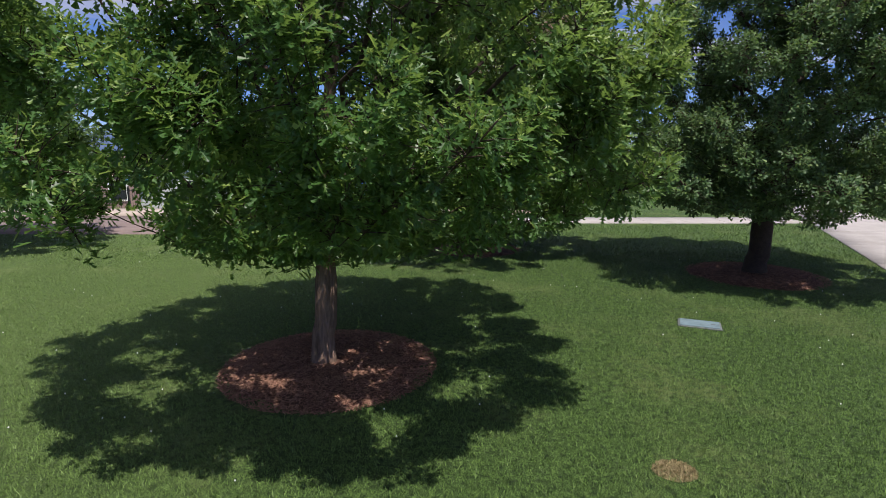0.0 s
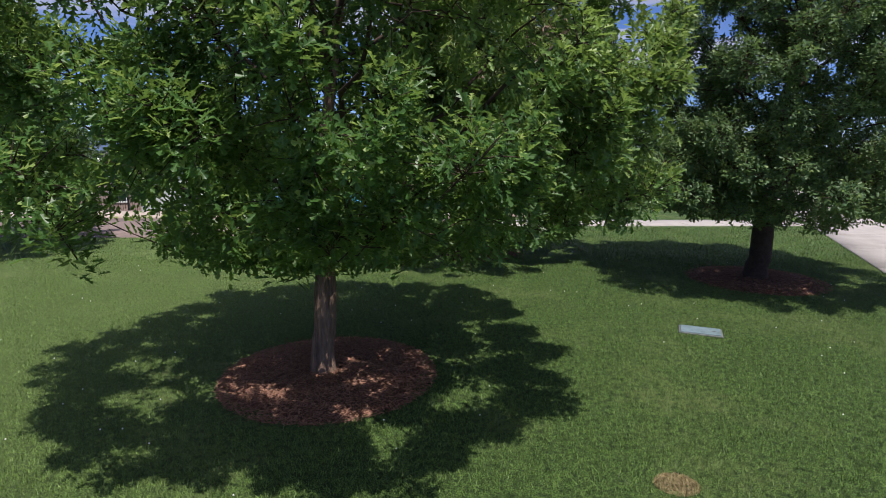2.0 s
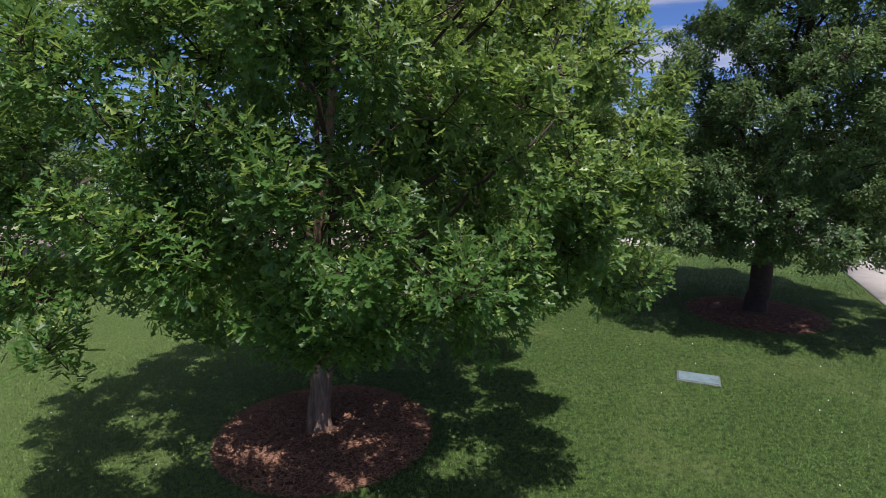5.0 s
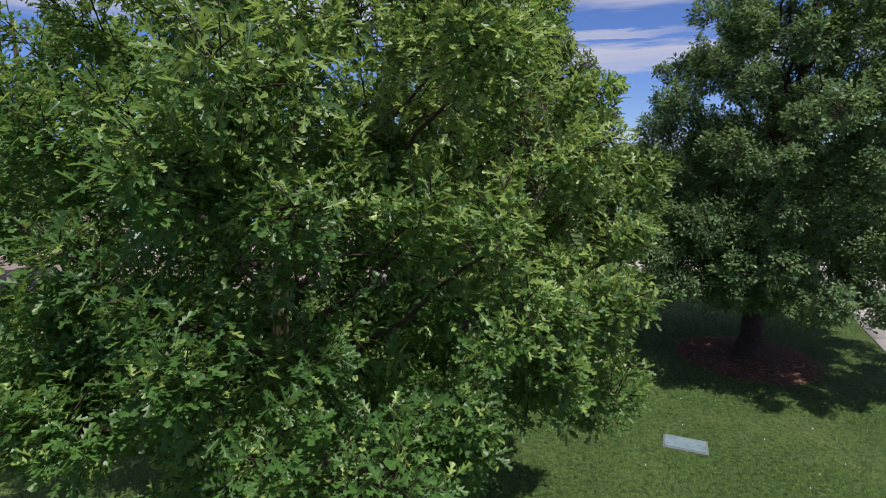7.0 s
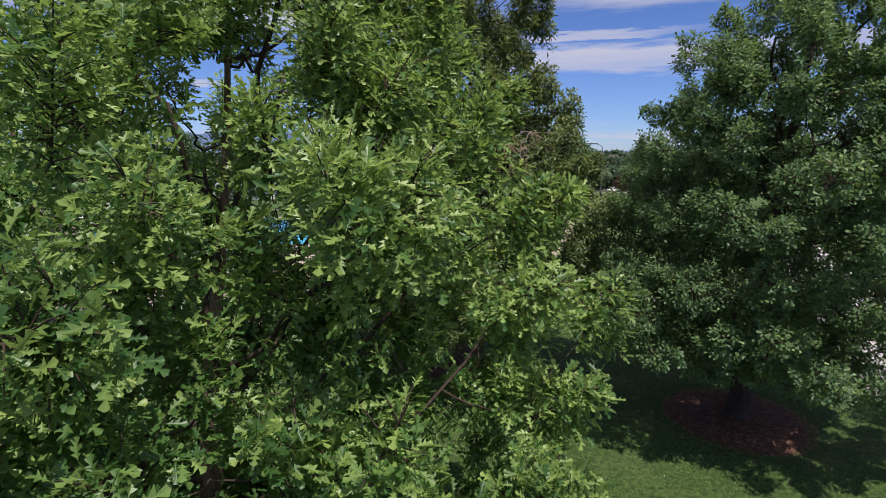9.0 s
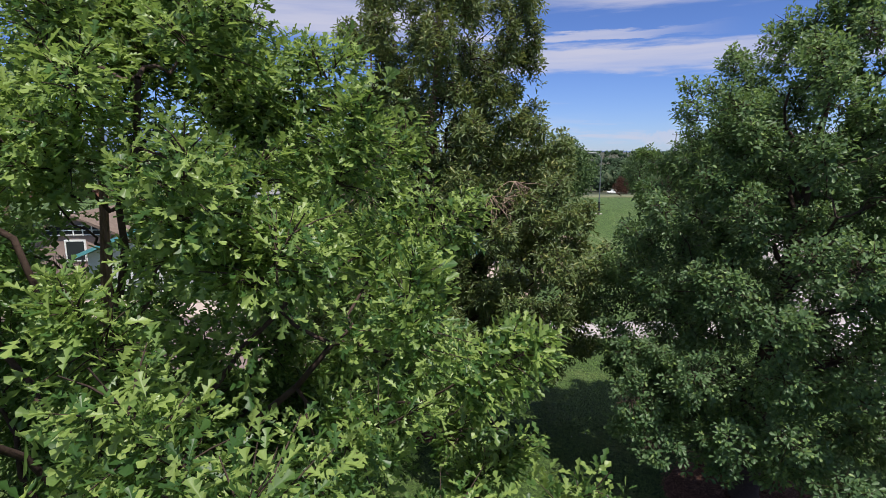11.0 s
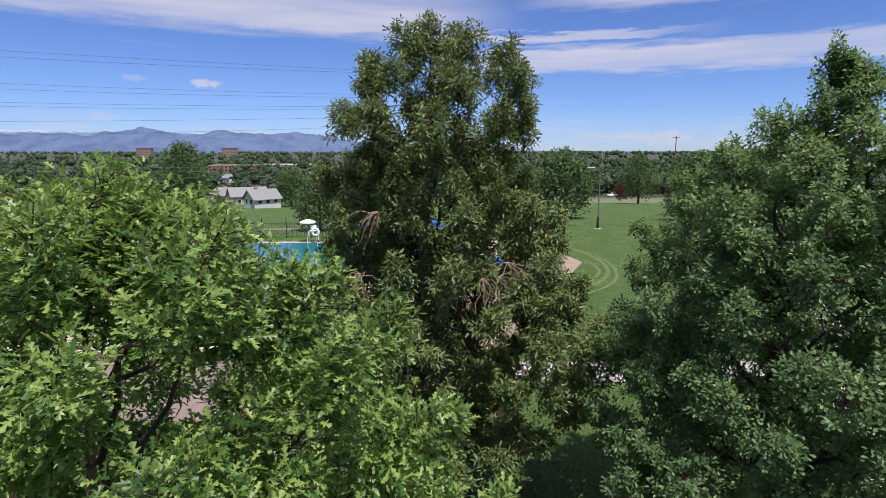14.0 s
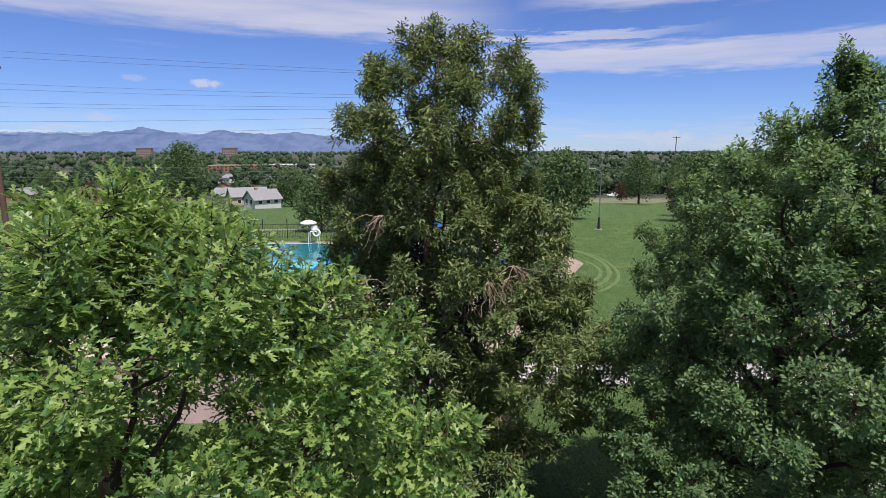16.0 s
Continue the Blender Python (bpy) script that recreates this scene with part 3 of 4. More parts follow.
# paving: parking lane and kerb walk, lawn path, drive walk, gravel apron, pool deck
ribbon("parking_lane", [(-60, 15.9), (-6, 15.7), (-1, 15.9), (1.2, 17.4)], [(-60, 20.3), (-6, 20.2), (-1, 20.4), (1.9, 20.6)], ASPHALT, 0.010, "faded pinkish asphalt lane beside the lawn", "road", steps=40)
ribbon("kerb_walk", [(-60, 20.32), (-6, 20.22), (1.9, 20.62)], [(-60, 22.3), (-6, 22.2), (2.4, 22.4)], DECK, 0.09, "pale concrete walk behind the lane", "pavement", 0.12, steps=40)
lawn_path = tagged(new("path"), "light concrete path of slabs across the lawn", "path", kind="structure")
for i in range(8):
    x0, x1 = 1.6 + i * 1.35, 1.6 + (i + 1) * 1.35 - 0.012
    e0, e1 = 0.02 * math.sin(i), 0.02 * math.sin(i + 1)
    ribbon("slab", [(x0, 18.15 + e0), (x1, 18.15 + e1)], [(x0, 19.75 + e0), (x1, 19.75 + e1)], CONCRETE, 0.018, "", "", steps=3, parent=lawn_path)
drive_walk = tagged(new("pavement"), "wide pale concrete walk of slabs through the park", "pavement", kind="structure")
for i in range(26):
    y0, y1 = -22.2 + i * 2.4, -22.2 + (i + 1) * 2.4 - 0.014
    ribbon("slab", [(4.07 + 0.46 * y0, y0), (4.07 + 0.46 * y1, y1)], [(6.75 + 0.46 * y0, y0), (6.75 + 0.46 * y1, y1)], CONCRETE, 0.022, "", "", steps=3, parent=drive_walk)
ribbon("gravel_apron", [(2.4, 20.7), (3.4, 24), (5.0, 28), (8.8, 36.5), (9.0, 38.5)], [(3.0, 20.7), (5.0, 24), (6.9, 29), (10.2, 36.3), (9.6, 38.5)], GRAVEL, 0.012, "tan crushed-stone strip outside the fence", "path")
ribbon("pool_deck", [(-19.5, 30.5), (0, 30.5), (4.2, 30.5)], [(-24, 53.5), (0, 53.5), (6.5, 53.5)], DECK, 0.012, "pinkish concrete pool deck", "pavement", steps=30)


ribbon("park_path", [(-60, 63.5), (-30, 64.5), (-8, 66.5), (6, 71)], [(-60, 66.0), (-30, 67.0), (-8, 69.0), (5, 73.5)], ASPHALT, 0.012, "pinkish asphalt path behind the pool fence", "path", steps=30)

# tyre-pressed paler arcs in the mown field, and the rough meadow below it
MOWN = surface("pressed_grass", (0.050, 0.082, 0.025), (0.135, 0.175, 0.062), 3.0, 0.9, 0.5, 60.0)
MEADOW = surface("rough_meadow", (0.085, 0.100, 0.052), (0.175, 0.178, 0.105), 0.25, 0.95, 0.6, 9.0)


def arc(cx, cy, rx, ry, a0, a1, w):
    return [[(cx + (rx + d) * math.cos(radians(a)), cy + (ry + d) * math.sin(radians(a))) for a in np.linspace(a0, a1, 24)] for d in (0, w)]


for cx, cy, rx, ry, a0, a1, w in ((6.6, 36.5, 4.6, 7.2, -75, 80, 0.30), (6.3, 36.1, 5.3, 8.0, -70, 60, 0.22), (5.5, 35.0, 5.0, 5.4, -60, 20, 0.22)):
    outer_line, inner_line = arc(cx, cy, rx, ry, a0, a1, w)
    ribbon("mow_track", outer_line, inner_line, MOWN, 0.006, "paler tyre-pressed arc in the mown field", "grass", 0.02)
ribbon("meadow", [(14, 128), (40, 134), (70, 138), (110, 150)], [(20, 215), (60, 215), (95, 215), (150, 215)], MEADOW, 0.05, "rough grey-green unmown meadow", "ground", 0.3, steps=20)

# ---- the three park trees and their mulch rings ----
T1, T2, T3, T4 = (-1.35, 5.82, 0.0), (6.12, 10.42, 0.0), (0.81, 13.25, 0.0), (-12.3, 13.4, 0.0)

# plumes of the oak's crown, from its foot: the skirt towards the lawn, the flank, and the domes of the top
SKIRT = [(0.70, -2.98, 2.60), (0.45, -2.90, 2.38), (0.88, -3.00, 2.26), (1.12, -3.15, 2.90), (1.59, -3.27, 2.52), (1.30, -2.95, 2.35), (1.95, -2.72, 2.53), (2.85, -2.13, 3.00), (2.40, -2.50, 2.75),
         (-0.28, -2.82, 2.70), (-0.08, -2.62, 2.63), (-0.53, -3.13, 2.96), (-0.73, -3.00, 2.24), (-1.20, -2.80, 2.55), (1.96, -2.82, 2.70), (0.65, -3.28, 3.15), (1.10, -2.99, 3.10)]
FLANK = [(2.07, -2.52, 3.81), (1.75, -2.49, 3.73), (1.11, -3.00, 3.74), (0.50, -3.15, 3.99), (0.82, -3.25, 4.26), (2.93, -2.10, 3.05), (2.43, -2.45, 3.09), (2.56, -1.05, 4.46), (1.95, -1.60, 4.34),
         (0.39, -3.13, 3.85), (2.20, -2.60, 3.23), (1.19, -2.36, 3.85), (3.15, -1.50, 3.40), (2.95, -1.40, 4.00), (3.17, 0.68, 4.32)]
DOMES = [(0.52, 0.52, 6.89), (0.71, 0.42, 6.72), (0.99, 0.42, 6.63), (1.17, 0.52, 6.65), (1.39, 0.42, 6.54), (1.60, 0.32, 6.34), (-0.09, 0.52, 6.72), (0.12, 0.52, 6.70), (1.06, 0.02, 6.45), (0.66, 0.02, 6.52),
         (1.39, 0.02, 6.41), (1.83, 0.12, 6.24), (0.75, 0.13, 6.80), (1.65, -0.50, 6.60), (0.78, -0.60, 6.70), (0.20, -0.30, 6.55), (0.40, -1.10, 6.10), (1.10, -1.00, 6.10), (-0.40, -0.50, 6.20), (-0.30, 0.60, 6.30)]
SHOULDER = [(2.05, 0.09, 6.25), (2.25, -0.40, 6.00), (2.87, 0.05, 5.26), (2.44, -0.72, 5.14), (2.03, -1.14, 5.34), (1.70, -0.50, 5.67), (1.67, -1.38, 5.70), (1.60, -0.95, 5.65), (2.10, -0.65, 5.22), (1.20, -1.45, 5.10)]
HOLLOWS = [(0.3, -2.4, 3.0, 0.45), (0.65, 0.85, 4.6, 0.5), (0.2, 1.85, 4.2, 0.4), (1.1, -0.15, 4.95, 0.5), (0.4, -0.15, 5.0, 0.4), (1.35, -1.85, 3.9, 0.5), (0.65, -2.4, 3.4, 0.4), (1.21, -2.45, 3.25, 0.4),
           (1.85, -1.85, 3.65, 0.4), (0.0, -1.6, 2.5, 0.5), (0.7, -1.9, 3.5, 0.6), (0.1, -1.2, 3.2, 0.7), (-0.6, -1.6, 3.4, 0.6), (0.9, -2.75, 2.75, 0.3), (0.64, -1.8, 2.3, 0.45), (0.36, -0.8, 2.0, 0.4),
           (1.7, -1.5, 4.25, 0.45), (1.5, -0.5, 4.1, 0.55), (1.35, 0.5, 4.0, 0.45), (0.2, -0.3, 3.9, 0.8), (-0.8, -0.8, 3.9, 0.7), (0.2, 0.3, 5.15, 0.45), (-0.5, 1.4, 4.8, 0.5),
           (0.45, -3.0, 2.78, 0.3), (0.85, -3.05, 2.85, 0.28), (1.15, -2.85, 3.1, 0.26), (-1.6, -1.6, 1.5, 0.7), (-0.9, -2.2, 1.6, 0.55), (-2.3, -0.6, 1.4, 0.6)]
# the last four boughs are guesses, added to shade the skirt's left
OVERHANG = [(-0.24, -2.73, 4.08), (0.16, -2.81, 4.18), (-0.08, -2.85, 3.58), (0.37, -3.08, 3.30), (-0.29, -2.84, 3.11), (-0.14, -2.76, 2.86), (0.85, -2.77, 4.20), (0.93, -1.03, 4.40), (0.59, -3.34, 3.04),
            (-0.16, -3.10, 2.82), (0.86, -2.75, 4.38), (1.06, -2.58, 4.73), (1.53, -1.85, 4.97), (1.18, -2.30, 4.05), (-0.80, -2.90, 3.80), (-1.30, -2.80, 3.90), (-1.80, -2.50, 3.80), (-0.50, -2.60, 4.40)]
BACK = [(0.95, -2.6, 3.5), (-0.9, -1.5, 4.9), (-0.6, 1.0, 5.6), (-1.2, 0.8, 5.3), (-0.3, -1.2, 5.5), (-1.0, -0.9, 5.5), (-0.1, 0.2, 6.0), (0.5, 0.9, 5.9), (-0.7, -0.2, 5.8), (-1.1, -0.2, 5.5), (-1.6, 0.6, 5.2), (-2.3, -1.0, 3.7), (-2.7, 0.0, 3.8), (-2.0, -0.2, 4.6)]
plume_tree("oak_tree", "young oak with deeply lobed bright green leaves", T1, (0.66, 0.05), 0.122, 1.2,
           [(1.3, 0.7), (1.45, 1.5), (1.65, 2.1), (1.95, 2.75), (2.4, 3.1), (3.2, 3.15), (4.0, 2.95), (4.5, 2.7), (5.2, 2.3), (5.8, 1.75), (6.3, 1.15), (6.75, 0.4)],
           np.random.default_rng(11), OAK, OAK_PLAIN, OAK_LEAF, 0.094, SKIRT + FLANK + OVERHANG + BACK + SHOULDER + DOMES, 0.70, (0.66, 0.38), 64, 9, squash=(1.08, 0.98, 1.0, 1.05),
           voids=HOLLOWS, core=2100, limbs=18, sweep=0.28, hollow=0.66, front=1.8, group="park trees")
SPIRES = [(0.40, -0.04, 8.16), (0.18, 1.02, 7.52), (-0.30, 0.0, 7.45), (-0.95, -0.2, 7.0), (-1.45, 0.0, 6.6), (0.8, 0.1, 8.25), (-0.6, 0.4, 7.0), (0.6, -0.3, 7.6), (0.0, -0.5, 7.1), (1.4, 0.0, 8.0), (-1.3, -0.8, 6.4), (1.1, 0.0, 8.1)]
FACE = [(-0.2, -2.5, 4.3), (0.1, -2.5, 3.7), (0.0, -2.4, 5.0), (0.3, -2.3, 5.6), (-0.4, -2.6, 3.2), (0.6, -2.5, 4.6)]
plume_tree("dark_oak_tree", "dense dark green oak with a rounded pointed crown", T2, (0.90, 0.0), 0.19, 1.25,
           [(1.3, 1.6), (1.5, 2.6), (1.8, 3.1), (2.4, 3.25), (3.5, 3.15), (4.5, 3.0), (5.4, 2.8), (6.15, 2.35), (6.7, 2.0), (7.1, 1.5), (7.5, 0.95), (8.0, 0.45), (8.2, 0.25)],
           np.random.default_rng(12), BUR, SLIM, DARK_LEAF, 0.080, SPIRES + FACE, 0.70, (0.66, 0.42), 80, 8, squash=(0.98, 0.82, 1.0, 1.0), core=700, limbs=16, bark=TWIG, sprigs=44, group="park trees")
plume_tree("ash_tree", "tall shade tree with narrow olive-green leaves and some dead twigs", T3, (0.42, -0.35), 0.21, 1.1,
           [(1.2, 1.6), (1.4, 2.6), (1.7, 3.1), (2.5, 3.2), (3.5, 3.2), (5.0, 2.85), (5.9, 2.4), (6.5, 2.0), (7.0, 1.95), (8.0, 1.95), (8.7, 1.5), (9.2, 0.8)],
           np.random.default_rng(13), NARROW, SLIM, ASH_LEAF, 0.112, [(-1.9, -0.5, 6.6), (2.08, -0.9, 7.77), (-1.16, -1.4, 7.73), (1.16, -1.1, 8.3), (-0.3, -0.4, 9.25), (0.9, -0.2, 9.2), (0.3, -0.5, 9.3), (0.5, -0.9, 8.5), (0.2, -1.2, 7.9), (0.8, -1.6, 7.3)], 0.70, (0.60, 0.46), 66, 8,
           squash=(1.08, 0.86, 1.0, 1.0), voids=[(-2.0, -0.4, 5.4, 0.8), (-1.2, -1.6, 4.9, 0.6), (0.3, -1.8, 6.6, 0.5)], core=700, limbs=16, dead=11, droop=0.12, group="park trees")


def mulch_ring(base, r, count):
    """A low bed of shredded bark round a trunk; the chips lie on it loosely."""
    bed = tagged(new("mulch_ring"), "round bed of reddish-brown shredded bark mulch", "mulch bed", "mulch beds under the trees")
    bed.location = base
    rings, seg = 9, 48
    v = [(0, 0, 0.07)]
    for i in range(1, rings + 1):
        for k in range(seg):
            a = 2 * math.pi * k / seg
            q = r * i / rings * (1 + 0.05 * math.sin(3 * a + base[0]) + 0.03 * math.sin(7 * a))
            z = 0.065 * (1 - (i / rings) ** 3) + 0.012 * noise.noise(Vector((q * math.cos(a) * 5, q * math.sin(a) * 5, 0))) - (0.03 if i == rings else 0)
            v.append((q * math.cos(a), q * math.sin(a), z))
    corners, sizes = [], []
    for k in range(seg):
        corners += [0, 1 + k, 1 + (k + 1) % seg]
        sizes.append(3)
    for i in range(rings - 1):
        for k in range(seg):
            a, b = 1 + i * seg + k, 1 + i * seg + (k + 1) % seg
            corners += [a, a + seg, b + seg, b]
            sizes.append(4)
    part("bed", mesh_of("bed", v, corners, sizes, SOIL, True), bed)
    g = np.random.default_rng(5)
    q = r * 1.03 * np.sqrt(g.uniform(0.02, 1, count))
    a = g.uniform(0, 6.283, count)
    p = np.stack([q * np.cos(a), q * np.sin(a), 0.070 * (1 - np.clip(q / r, 0, 1) ** 3) + g.uniform(0.004, 0.022, count)], 1)
    yaw, tip = g.uniform(0, 6.283, count), g.normal(0, 0.28, count)
    along = np.stack([np.cos(yaw) * np.cos(tip), np.sin(yaw) * np.cos(tip), np.sin(tip)], 1)
    side = unit(np.cross(np.array([0, 0, 1.0]) + g.normal(0, 0.3, (count, 3)), along))
    top = np.cross(along, side)
    ln, wd = g.uniform(0.007, 0.032, count), g.uniform(0.002, 0.0065, count)
    form = np.array([(-1, -1, 0), (1, -0.6, 0), (1, 0.6, 0), (-1, 1, 0), (-0.8, 0, 0.7), (0.9, 0, 0.7)])
    vv = p[:, None] + form[None, :, 0:1] * (along * ln[:, None])[:, None] + form[None, :, 1:2] * (side * wd[:, None])[:, None] + form[None, :, 2:3] * (top * wd[:, None])[:, None]
    one = np.array([0, 1, 5, 4, 2, 3, 4, 5, 0, 4, 3, 1, 2, 5])
    co = (one[None] + (np.arange(count) * 6)[:, None]).ravel()
    tagged(part("bark_mulch", mesh_of("bark_mulch", vv.reshape(-1, 3), co, np.tile([4, 4, 3, 3], count), CHIP), bed), kind="stuff")
    return bed


mulch_ring((-1.28, 5.86, 0.0), 1.17, 20000)
mulch_ring(T2, 1.22, 7000)
mulch_ring(T3, 1.10, 2500)

# ---- small things in the lawn ----
box = tagged(new("valve_box"), "flat grey-green utility box lid set in the lawn", "utility cover")
box.location, box.rotation_euler = (3.60, 7.31, 0.0), (0, 0, radians(-23))
part("rim", block("rim", (0.56, 0.36, 0.05), LID_RIM, 0.008), box, "dark plastic rim", (0, 0, -0.034))
part("lid", block("lid", (0.51, 0.31, 0.012), LID, 0.005), box, "", (0, 0, 0.014))
part("grip_slot", block("grip_slot", (0.06, 0.02, 0.004), LID_RIM, 0.001), box, "dark finger slot", (0.17, 0, 0.0255))


def blades(name, count, region, lo, hi, width, material, seed, avoid, drift=0.0):
    """Grass: single tapering blades in tufts."""
    g = np.random.default_rng(seed)
    x = g.uniform(region[0], region[1], count)
    y = region[2] + (region[3] - region[2]) * g.uniform(0, 1, count) ** (1 + drift)
    soft = smooth(0, min(1.6, (region[1] - region[0]) * 0.1), np.minimum(np.minimum(x - region[0], region[1] - x), np.minimum(y - region[2], region[3] - y)))
    keep = avoid(x, y) & (g.uniform(0, 1, count) < soft) & (np.abs(x) < 0.86 * y + 1.6)
    x, y = x[keep], y[keep]
    n = len(x)
    h = g.uniform(lo, hi, n)
    az = g.uniform(0, 6.283, n)
    lean = g.normal(0, 0.55, (n, 2)) * h[:, None]
    w = width * g.uniform(0.6, 1.3, n)
    z = land(x, y)
    a = np.stack([x - np.cos(az) * w, y - np.sin(az) * w, z - 0.004], 1)
    b = np.stack([x + np.cos(az) * w, y + np.sin(az) * w, z - 0.004], 1)
    c = np.stack([x + lean[:, 0], y + lean[:, 1], z + h], 1)
    v = np.stack([a, b, c], 1).reshape(-1, 3)
    return mesh_of(name, v, np.arange(3 * n), np.full(n, 3), material)


def off_beds(x, y):
    ok = np.ones(len(x), bool)
    for base, r in ((T1, 1.2), (T2, 1.22), (T3, 1.08)):
        ok &= (x - base[0]) ** 2 + (y - base[1]) ** 2 > r * r
    u, w = x - 3.60, y - 7.31
    c, s = math.cos(radians(23)), math.sin(radians(23))
    ok &= ~((np.abs(c * u - s * w) < 0.285) & (np.abs(s * u + c * w) < 0.185))
    ok &= (x - 1.78) ** 2 * 0.8 + (y - 3.78) ** 2 > 0.018
    ok &= ~((y > 18.1) & (y < 19.8) & (x > 1.6))
    ok &= ~((x > 4.05 + 0.46 * y) & (x < 6.78 + 0.46 * y))
    ok &= ~((y > 15.68) & (x < 1.9))
    return ok


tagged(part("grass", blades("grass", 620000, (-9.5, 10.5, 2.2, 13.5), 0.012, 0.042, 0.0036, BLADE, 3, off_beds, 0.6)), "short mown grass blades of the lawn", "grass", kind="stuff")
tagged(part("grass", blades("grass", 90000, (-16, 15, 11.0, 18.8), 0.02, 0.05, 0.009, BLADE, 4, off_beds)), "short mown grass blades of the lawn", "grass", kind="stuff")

clover = np.random.default_rng(15)
cx, cy = clover.uniform(-7, 9, 110), clover.uniform(2.5, 14, 110)
fine = off_beds(cx, cy)
cx, cy = cx[fine], cy[fine]
head = np.array([(-1, -0.6, 0.6), (1, -0.6, 0.6), (0, 1.1, 0.6), (0, 0, 1.9), (0, 0, -0.4)]) * 0.009
cv = (np.stack([cx, cy, clover.uniform(0.025, 0.05, len(cx))], 1)[:, None] + head[None]).reshape(-1, 3)
cf = (np.array([0, 1, 3, 1, 2, 3, 2, 0, 3, 1, 0, 4, 2, 1, 4, 0, 2, 4])[None] + (np.arange(len(cx)) * 5)[:, None]).ravel()
tagged(part("clover", mesh_of("clover", cv, cf, np.full(len(cf) // 3, 3), WHITE)), "tiny white clover flowers scattered in the lawn", "flowers", kind="stuff")
dead_spot = np.random.default_rng(8)
straw = blades("straw", 30000, (1.3, 2.3, 3.3, 4.3), 0.006, 0.020, 0.008, DRY, 8,
               lambda x, y: dead_spot.uniform(0, 1, len(x)) < np.exp(-((x - 1.79) ** 2 / 0.022 + (y - 3.77) ** 2 / 0.018)) * 1.6)
tagged(part("straw", straw), "small patch of straw-coloured dead grass in the lawn", "grass", kind="stuff")

# ---- pool and what stands round it ----
def rounded(name, w, d, h, r, material, at):
    bm = bmesh.new()
    pts = []
    for cx, cy, a0 in ((w / 2 - r, d / 2 - r, 0), (-w / 2 + r, d / 2 - r, 90), (-w / 2 + r, -d / 2 + r, 180), (w / 2 - r, -d / 2 + r, 270)):
        for k in range(7):
            a = radians(a0 + k * 15)
            pts.append(bm.verts.new((cx + r * math.cos(a), cy + r * math.sin(a), 0)))
    face = bm.faces.new(pts)
    up = bmesh.ops.extrude_face_region(bm, geom=[face])
    bmesh.ops.translate(bm, verts=[v for v in up["geom"] if isinstance(v, bmesh.types.BMVert)], vec=(0, 0, h))
    bmesh.ops.translate(bm, verts=bm.verts, vec=at)
    return from_bm(name, bm, material)


pool = tagged(new("swimming_pool"), "outdoor swimming pool with bright blue water", "swimming pool")
pool.location = (-8.0, 44.5, -1.5)
part("coping", rounded("coping", 27.0, 15.2, 0.10, 2.2, CONCRETE, (0, 0, 0)), pool, "pale concrete edge")
part("water", rounded("water", 26.2, 14.4, 0.012, 1.9, WATER, (0, 0, 0.095)), pool, "rippled turquoise water")
for i in range(9):
    part("lane_line", block("lane_line", (0.22, 5.6, 0.004), BLUE, 0.001), pool, "dark blue lane line", (-10.0 + i * 2.5, -3.6, 0.108))


def umbrella(x, y, z, r, h, cloth, label, cat="umbrella", sides=10):
    ob = tagged(new("pool_umbrella"), label, cat, "umbrellas by the pool")
    ob.location = (x, y, z)
    pole = Tubes()
    pole.add([(0, 0, 0), (0, 0, h * 0.5), (0, 0, h)], [0.04, 0.04, 0.03], 8)
    part("pole", pole.mesh("pole", STEEL), ob)
    bm = bmesh.new()
    rings = []
    for q, dz in ((0.06, 0.0), (0.5, -0.12), (0.85, -0.27), (1.0, -0.36), (1.0, -0.46)):
        rings.append([bm.verts.new((q * r * (1 + (0.03 if k % 2 else 0)) * math.cos(2 * math.pi * k / sides), q * r * math.sin(2 * math.pi * k / sides), h + dz * r + 0.05)) for k in range(sides)])
    for a, b in zip(rings, rings[1:]):
        for k in range(sides):
            bm.faces.new((a[k], a[(k + 1) % sides], b[(k + 1) % sides], b[k]))
    bm.faces.new(rings[0])
    part("canopy", from_bm("canopy", bm, cloth), ob)
    return ob


umbrella(-11.2, 52.6, -1.5, 0.75, 2.15, WHITE, "white sun umbrella over the lifeguard chair")
for x, y, r in ((-6.5, 52.4, 1.3), (-3.2, 53.0, 1.3), (0.2, 52.6, 1.3), (3.9, 35.8, 1.2), (2.2, 38.5, 1.2), (-4.6, 35.0, 1.2)):
    umbrella(x, y, -1.5, r, 2.1, BLUE, "blue fabric shade umbrella beside the pool", sides=8)

chair = tagged(new("lifeguard_chair"), "tall white lifeguard chair at the pool edge", "chair")
chair.location = (-10.6, 52.0, -1.5)
for sx in (-0.35, 0.35):
    for sy in (-0.3, 0.3):
        leg = Tubes()
        leg.add([(sx * 1.3, sy * 1.3, 0), (sx, sy, 1.2)], [0.035, 0.035], 6)
        part("leg", leg.mesh("leg", WHITE), chair)
part("seat", block("seat", (0.6, 0.55, 0.05), WHITE), chair, "", (0, 0, 1.18))
part("backrest", block("backrest", (0.55, 0.04, 0.42), WHITE), chair, "", (0, 0.27, 1.28))


def torus(name, big, small, material, seg=20, tube=8):
    bm = bmesh.new()
    vs = [[bm.verts.new(((big + small * math.cos(b)) * math.cos(a), small * math.sin(b), (big + small * math.cos(b)) * math.sin(a)))
           for b in (2 * math.pi * j / tube for j in range(tube))] for a in (2 * math.pi * i / seg for i in range(seg))]
    for i in range(seg):
        for j in range(tube):
            bm.faces.new((vs[i][j], vs[(i + 1) % seg][j], vs[(i + 1) % seg][(j + 1) % tube], vs[i][(j + 1) % tube]))
    return from_bm(name, bm, material, True)


